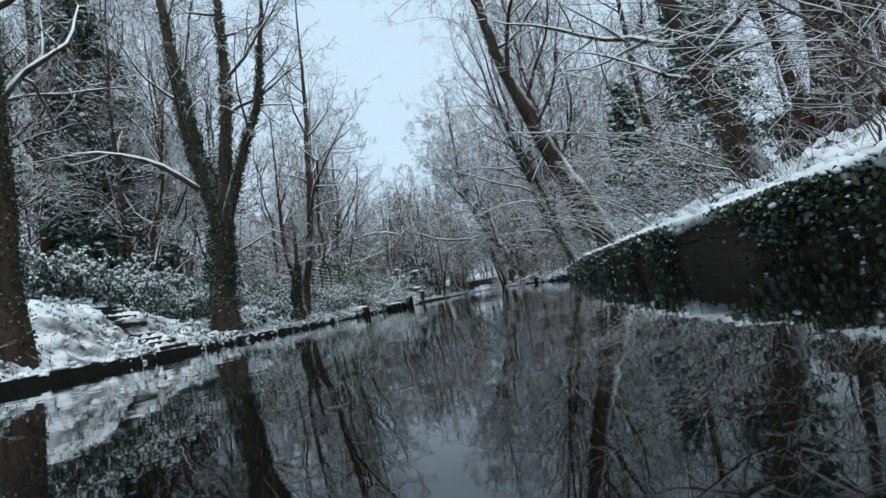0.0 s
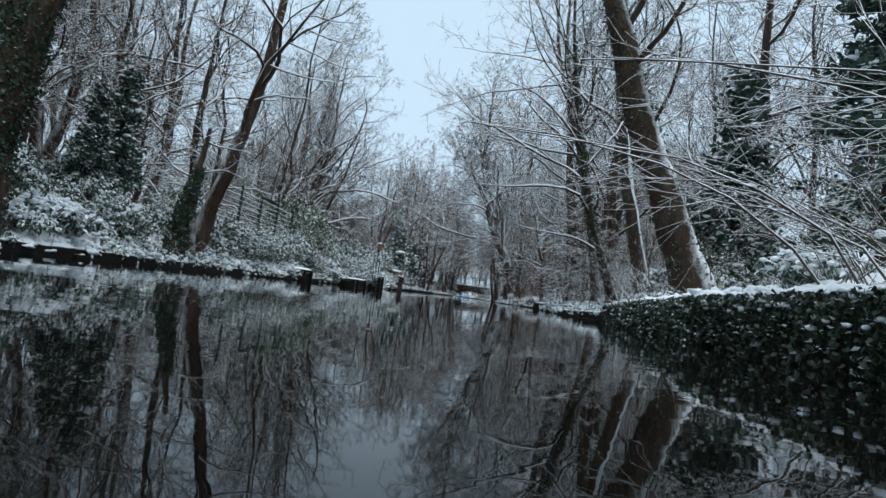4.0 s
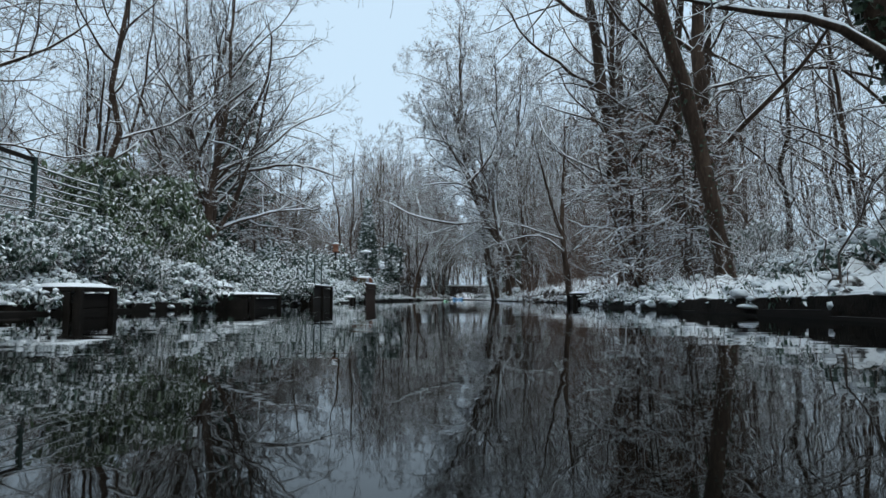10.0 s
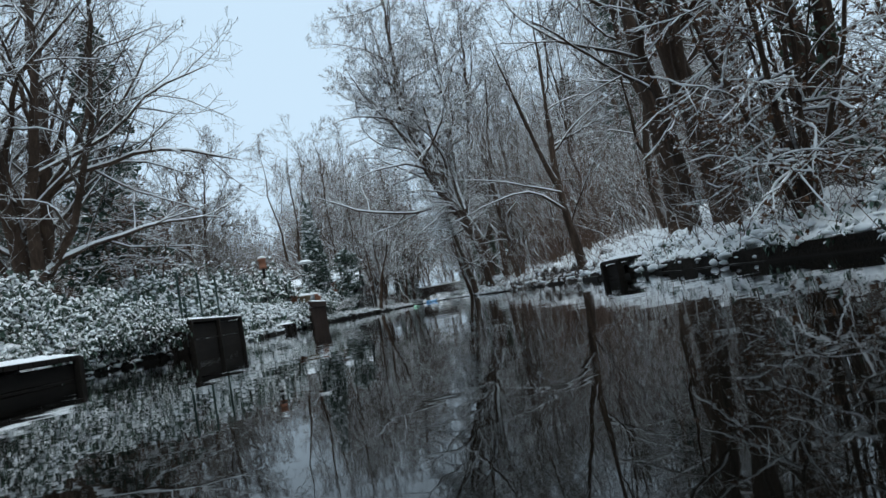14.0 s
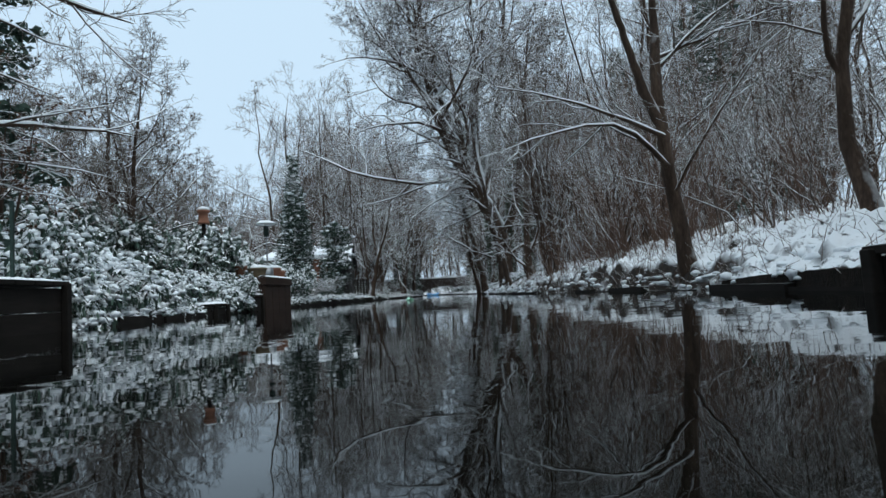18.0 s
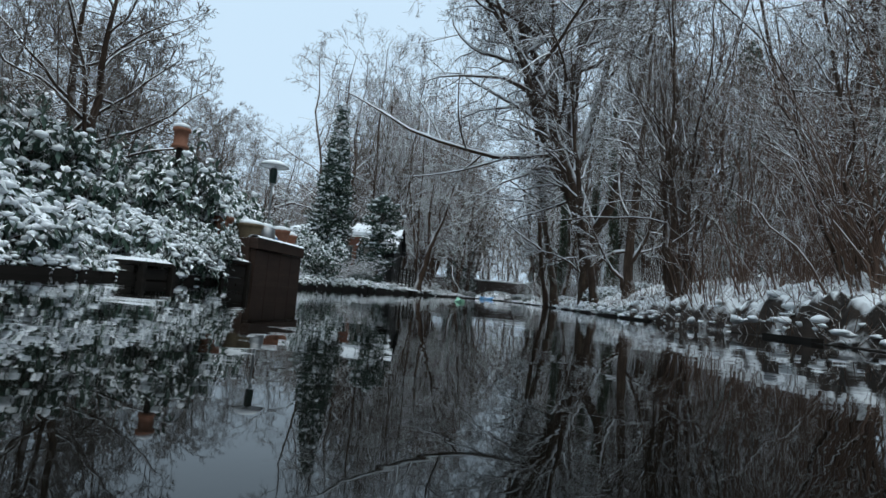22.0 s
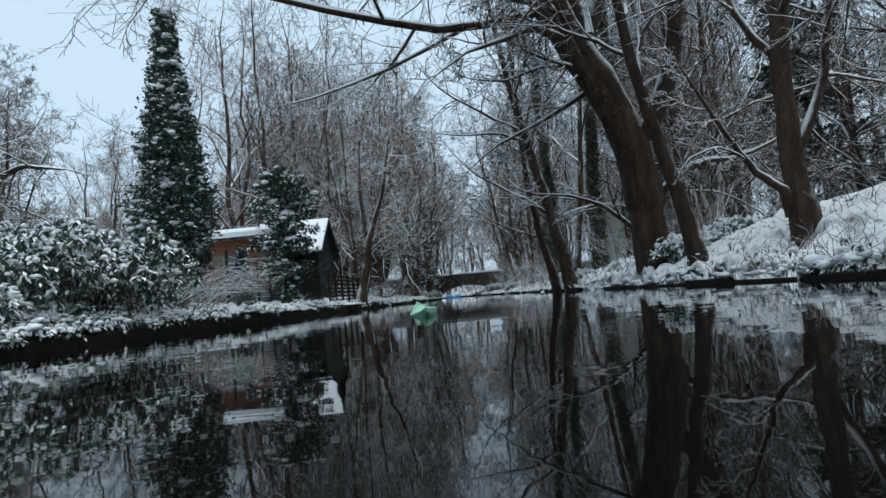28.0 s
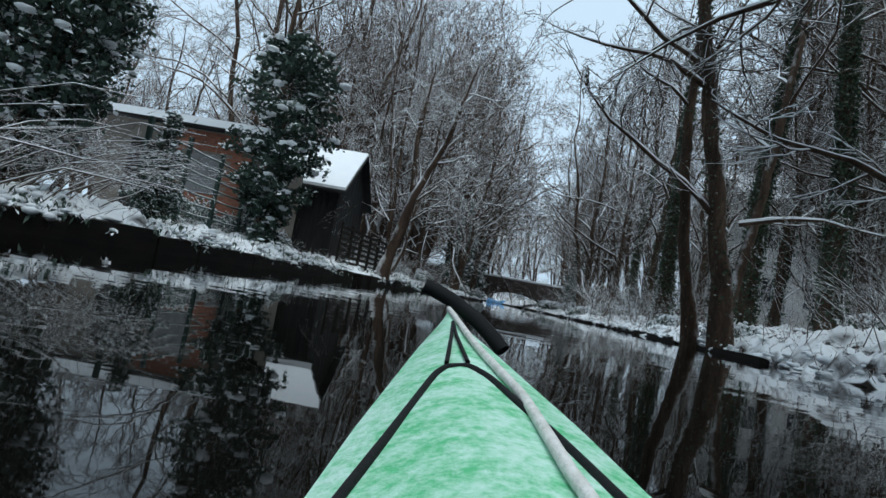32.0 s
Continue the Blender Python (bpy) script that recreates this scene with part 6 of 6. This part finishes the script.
for i in range(1, 6):
    screen = thing("slatted_screen", "dark slatted timber screen beside the hut", "screen", pose(-4.15 + 0.1 * i, 70.6 + 0.95 * i, 0.45, 0, 0, 84), group="slatted screens by the hut")
    for x in (0.0, 0.86):
        part("post", box(bmesh.new(), x, -0.03, 0, x + 0.06, 0.03, 1.25, 0.008), TIMBER, screen)
    for k in range(7):
        part("slat", box(bmesh.new(), 0.061, -0.015, 0.12 + 0.16 * k, 0.859, 0.015, 0.20 + 0.16 * k, 0.006), TIMBER, screen)

shed = thing("brick_outbuilding", "red brick outbuilding with a low snowy roof", "outbuilding", pose(0, 0, 0))
BX0, BX1, BY0, BY1, BZ = -9.2, -5.55, 68.4, 72.0, 2.95
part("wall_core", box(bmesh.new(), BX0, BY0 + 0.012, 0.2, BX1 - 0.012, BY1, BZ), MORTAR, shed)
snow_roof([(BX0 - 0.3, BY0 - 0.3, BZ + 0.1), (BX1 + 0.3, BY0 - 0.3, BZ + 0.1), (BX1 + 0.3, BY1, BZ + 0.75), (BX0 - 0.3, BY1, BZ + 0.75)], 0.1, "roof", BLACK_WOOD, shed)
snow_roof([(BX0 - 0.33, BY0 - 0.34, BZ + 0.21), (BX1 + 0.33, BY0 - 0.34, BZ + 0.21), (BX1 + 0.33, BY1, BZ + 0.92), (BX0 - 0.33, BY1, BZ + 0.92)], 0.17, "snow_cover", SNOW_MAT, shed)
part("door", box(bmesh.new(), -8.5, BY0 - 0.03, 0.5, -7.65, BY0 + 0.008, 2.5, 0.01), BLACK_WOOD, shed)
part("window", box(bmesh.new(), -7.0, BY0 - 0.02, 1.5, -6.3, BY0 + 0.008, 2.4, 0.01), METAL, shed)

house = thing("house", "pale rendered house with a snowy roof behind the trees", "house", pose(0, 0, 0))
HX0, HX1, HY0, HY1, HZ = 12.8, 20.3, 86.0, 94.0, 7.8
hz0 = 1.6
part("wall", box(bmesh.new(), HX0, HY0, 0.5, HX1, HY1, HZ), PLASTER, house)
snow_roof([(HX0 - 0.5, HY0 - 0.5, HZ), (HX1 + 0.5, HY0 - 0.5, HZ), (HX1 + 0.5, 90, HZ + 2.4), (HX0 - 0.5, 90, HZ + 2.4)], 0.15, "roof", SNOW_MAT, house)
snow_roof([(HX0 - 0.5, HY1 + 0.5, HZ), (HX1 + 0.5, HY1 + 0.5, HZ), (HX1 + 0.5, 90, HZ + 2.4), (HX0 - 0.5, 90, HZ + 2.4)], 0.15, "roof", SNOW_MAT, house)
GLASS, n, l, b = mat("window_glass", 0.08)
b.inputs["Base Color"].default_value = (0.03, 0.035, 0.04, 1)
for fl in range(2):
    for i in range(3):
        x, z = HX0 + 0.9 + 2.1 * i, hz0 + 1.0 + 2.7 * fl
        w = part("window", box(bmesh.new(), x, HY0 - 0.05, z, x + 1.2, HY0 - 0.004, z + 1.4, 0.01), PLASTER, house)
        for k in range(2):
            part("pane", box(bmesh.new(), x + 0.08 + 0.54 * k, HY0 - 0.07, z + 0.1, x + 0.58 + 0.54 * k, HY0 - 0.052, z + 1.3), GLASS, w)

# ---- the bridge ----
bridge = tagged(thing("bridge", "low brick arch bridge with snow on its parapet", "bridge", pose(0, 0, 0)), kind="structure")
bm = bmesh.new()
XA, XB, CROWN, TOPZ, YA, YB = 0.0, 5.2, 1.15, 1.45, 97.0, 101.0
pts = [(-9.0, -0.5)] + [(XA, -0.5)] + [(XA + (XB - XA) * k / 16, 0.25 + (CROWN - 0.25) * math.sin(math.pi * k / 16) ** 0.7) for k in range(17)] + [(XB, -0.5), (16.0, -0.5), (16.0, TOPZ), (-9.0, TOPZ)]
lo = [bm.verts.new((x, YA, z)) for x, z in pts]
hi = [bm.verts.new((x, YB, z)) for x, z in pts]
bm.faces.new(lo)
bm.faces.new(list(reversed(hi)))
for i in range(len(pts)):
    j = (i + 1) % len(pts)
    bm.faces.new((lo[i], hi[i], hi[j], lo[j]))
bmesh.ops.recalc_face_normals(bm, faces=bm.faces)
DARK_BRICK = surface("dark_bridge_brick", [(0.3, (0.04, 0.032, 0.03)), (0.7, (0.10, 0.078, 0.07))], 5, rough=0.85, snow=(0.5, 0.8), wobble=0.3, bumps=0.5)
part("arch", bm, DARK_BRICK, bridge)
for y in (YA - 0.06, YB - 0.3):
    part("parapet", box(bmesh.new(), -9, y, TOPZ + 0.004, 16, y + 0.36, TOPZ + 0.55, 0.02), DARK_BRICK, bridge)
    part("coping", box(bmesh.new(), -9, y - 0.06, TOPZ + 0.554, 16, y + 0.42, TOPZ + 0.68, 0.04), SNOW_MAT, bridge, "coping under snow")
tarp = thing("covered_boat", "small boat under a bright blue cover beyond the bridge", "boat", pose(1.5, 108, 0.0) @ Matrix.Scale(0.7, 4))
bm = bmesh.new()
rings = []
for k in range(11):
    s = k / 10
    w = 0.55 * math.sin(math.pi * (0.12 + 0.85 * s)) ** 0.6
    rings.append([bm.verts.new((-1.2 + 2.6 * s, w * math.cos(a), 0.18 + 0.55 * math.sin(a) * (0.8 + 0.2 * math.sin(s * 9)))) for a in np.linspace(-0.35, math.pi + 0.35, 11)])
for a, c in zip(rings, rings[1:]):
    for i in range(10):
        bm.faces.new((a[i], a[i + 1], c[i + 1], c[i])).smooth = True
bm.faces.new(rings[0])
bm.faces.new(list(reversed(rings[-1])))
part("cover", bm, BLUE, tarp)
part("hull", box(bmesh.new(), -1.15, -0.42, -0.15, 1.3, 0.42, 0.1, 0.08), TIMBER, tarp)

# ---- the kayak, where the walk ends ----
t_, kx, ky, kyaw, kpitch, kroll = ROWS[-1]
c_ = eye_pose(kx, ky, kyaw, kpitch, kroll).to_3x3()
right, upw, ahead = c_.col[0], c_.col[1], -c_.col[2]
frame_ = Matrix((right, ahead, upw)).transposed().to_4x4()
kayak = thing("kayak", "green kayak with frost and snow on its deck", "kayak", Matrix.Translation((kx, ky, EYE)) @ frame_ @ Matrix.Scale(0.52, 4) @ pose(0.048, 0, -0.040, -3.7, 0, 0.9))
KAYAK, n, l, b = mat("frosted_green_deck", 0.55)
k1 = noise_node(n, l, 9, 6, 0.7)
k2 = noise_node(n, l, 60, 4, 0.7)
green = ramp(n, l, k1, [(0.3, (0.10, 0.52, 0.20)), (0.7, (0.18, 0.66, 0.34))])
frost = ramp(n, l, calc(n, l, "ADD", calc(n, l, "MULTIPLY", k1, 0.55), calc(n, l, "MULTIPLY", k2, 0.45)), [(0.40, (0.0, 0.0, 0.0)), (0.58, (0.9, 0.9, 0.9))])
l.new(mix(n, l, frost, green, (0.66, 0.88, 0.78)), b.inputs["Base Color"])
bump(n, l, b, k2, 0.5, 0.006)
BLACK, n, l, b = mat("black_foam", 0.8)
b.inputs["Base Color"].default_value = (0.012, 0.012, 0.013, 1)
bump(n, l, b, noise_node(n, l, 80, 3), 0.3, 0.003)
ROPE, n, l, b = mat("pale_rope", 0.85)
l.new(ramp(n, l, noise_node(n, l, 40, 4), [(0.3, (0.60, 0.58, 0.54)), (0.7, (0.84, 0.83, 0.80))]), b.inputs["Base Color"])
bump(n, l, b, noise_node(n, l, 120, 2), 0.6, 0.004)
SEC = [(1.90, 0.012, -0.060, 0.026), (1.80, 0.030, -0.072, 0.03), (1.70, 0.046, -0.082, 0.03), (1.45, 0.090, -0.112, 0.035), (1.163, 0.129, -0.141, 0.04), (0.886, 0.165, -0.167, 0.045), (0.65, 0.190, -0.190, 0.045), (0.4, 0.220, -0.208, 0.045), (0.0, 0.265, -0.225, 0.045), (-0.5, 0.295, -0.235, 0.04), (-1.1, 0.275, -0.235, 0.04), (-1.7, 0.19, -0.215, 0.045), (-2.2, 0.08, -0.165, 0.04), (-2.4, 0.012, -0.13, 0.02)]


def deck_z(x, y):
    ys = [s[0] for s in SEC][::-1]
    w, zg, cr = (float(np.interp(y, ys, [s[i] for s in SEC][::-1])) for i in (1, 2, 3))
    return zg + cr * max(0.0, 1 - (abs(x) / max(w, 1e-3)) ** 1.5)


bm = bmesh.new()
bh = bmesh.new()
deck_r, hull_r = [], []
for y in np.linspace(1.90, -2.4, 60):
    w = float(np.interp(y, [s[0] for s in SEC][::-1], [s[1] for s in SEC][::-1]))
    zg = float(np.interp(y, [s[0] for s in SEC][::-1], [s[2] for s in SEC][::-1]))
    deck_r.append([bm.verts.new((x, y, deck_z(x, y))) for x in np.linspace(-w, w, 13)])
    depth = -0.46 + 0.25 * max(0, (abs(y + 0.3) / 2.1)) ** 6
    hull_r.append([bh.verts.new((w * math.cos(a), y, zg + (depth - zg) * math.sin(a) ** 0.8 - 0.002)) for a in np.linspace(0, math.pi, 13)])
for rr, bb in ((deck_r, bm), (hull_r, bh)):
    for a, c in zip(rr, rr[1:]):
        for i in range(12):
            bb.faces.new((a[i], a[i + 1], c[i + 1], c[i])).smooth = True
bh.faces.new(hull_r[0])
bh.faces.new(list(reversed(hull_r[-1])))
bmesh.ops.recalc_face_normals(bm, faces=bm.faces)
bmesh.ops.recalc_face_normals(bh, faces=bh.faces)
bm.faces.new(deck_r[0])
bm.faces.new(list(reversed(deck_r[-1])))
part("deck", bm, KAYAK, kayak, "green deck dusted with frost")
part("hull", bh, KAYAK, kayak)


def cord(name, pts, r, material, n_=8, k=40, label=""):
    pts = np.array(pts, float)
    s = np.linspace(0, len(pts) - 1, k)
    P = np.stack([np.interp(s, np.arange(len(pts)), pts[:, i]) for i in range(3)], -1)
    for _ in range(3):
        P[1:-1] = P[1:-1] * 0.5 + (P[:-2] + P[2:]) * 0.25
    return part(name, arrays_mesh(name, *tubes(P[None], np.full((1, k), r), n_), material), None, kayak, label)


def on_deck(x, y, up_=0.0):
    return (x, y, deck_z(x, y) + up_)


SEAM = [(-0.16, -1.7), (-0.22, -1.1), (-0.24, -0.5), (-0.22, 0.0), (-0.19, 0.30), (-0.152, 0.58), (-0.104, 0.79), (-0.046, 1.058), (-0.025, 1.10), (0.019, 1.10), (0.05, 1.033), (0.08, 0.89), (0.111, 0.776), (0.134, 0.656), (0.145, 0.58), (0.185, 0.30), (0.22, 0.0), (0.24, -0.5), (0.22, -1.1), (0.16, -1.7)]
cord("seam", [on_deck(x, y, 0.001) for x, y in SEAM], 0.0068, BLACK, k=160, label="dark deck seam edged with frost")
cord("bow_line", [on_deck(x, y, 0.009) for x, y in ((0.0, 1.86), (0.044, 1.317), (0.091, 0.93), (0.094, 0.734), (0.095, 0.625), (0.098, 0.565), (0.10, 0.2), (0.11, -0.4), (0.12, -1.0), (0.10, -1.6))], 0.0086, ROPE, k=90, label="pale rope lying along the deck")
cord("toggle_cord", [on_deck(0.004, 1.6, 0.008), on_deck(-0.006, 1.4, 0.006), on_deck(-0.024, 1.11, 0.006)], 0.0045, BLACK)
cord("toggle_cord", [on_deck(0.004, 1.6, 0.008), on_deck(0.006, 1.4, 0.006), on_deck(0.016, 1.115, 0.006)], 0.0045, BLACK)
cord("bow_handle", [(-0.078, 1.90, 0.046), (-0.05, 1.90, 0.034), (0.02, 1.88, -0.008), (0.09, 1.82, -0.066), (0.135, 1.78, -0.118), (0.157, 1.76, -0.15)], 0.024, BLACK, 14, label="black foam carrying handle")
# ---- bricks of the outbuilding, last ----
brick_mesh = bpy.data.meshes.new("brick")
bm = box(bmesh.new(), 0, 0, 0, 0.228, 0.016, 0.063)
bm.to_mesh(brick_mesh)
bm.free()
brick_mesh.materials.append(BRICK)
count = 0
z = 1.05
row = 0
while z < BZ - 0.06 and count < 300:
    x = -7.5 - (0.12 if row % 2 else 0)
    while x < BX1 - 0.23:
        if not (-7.24 < x + 0.23 and x < -6.29 and 1.45 < z < 2.42):
            ob = part("brick", brick_mesh, None, shed)
            ob.location = (x, BY0 - 0.004, z)
            count += 1
        x += 0.24
    z += 0.075
    row += 1
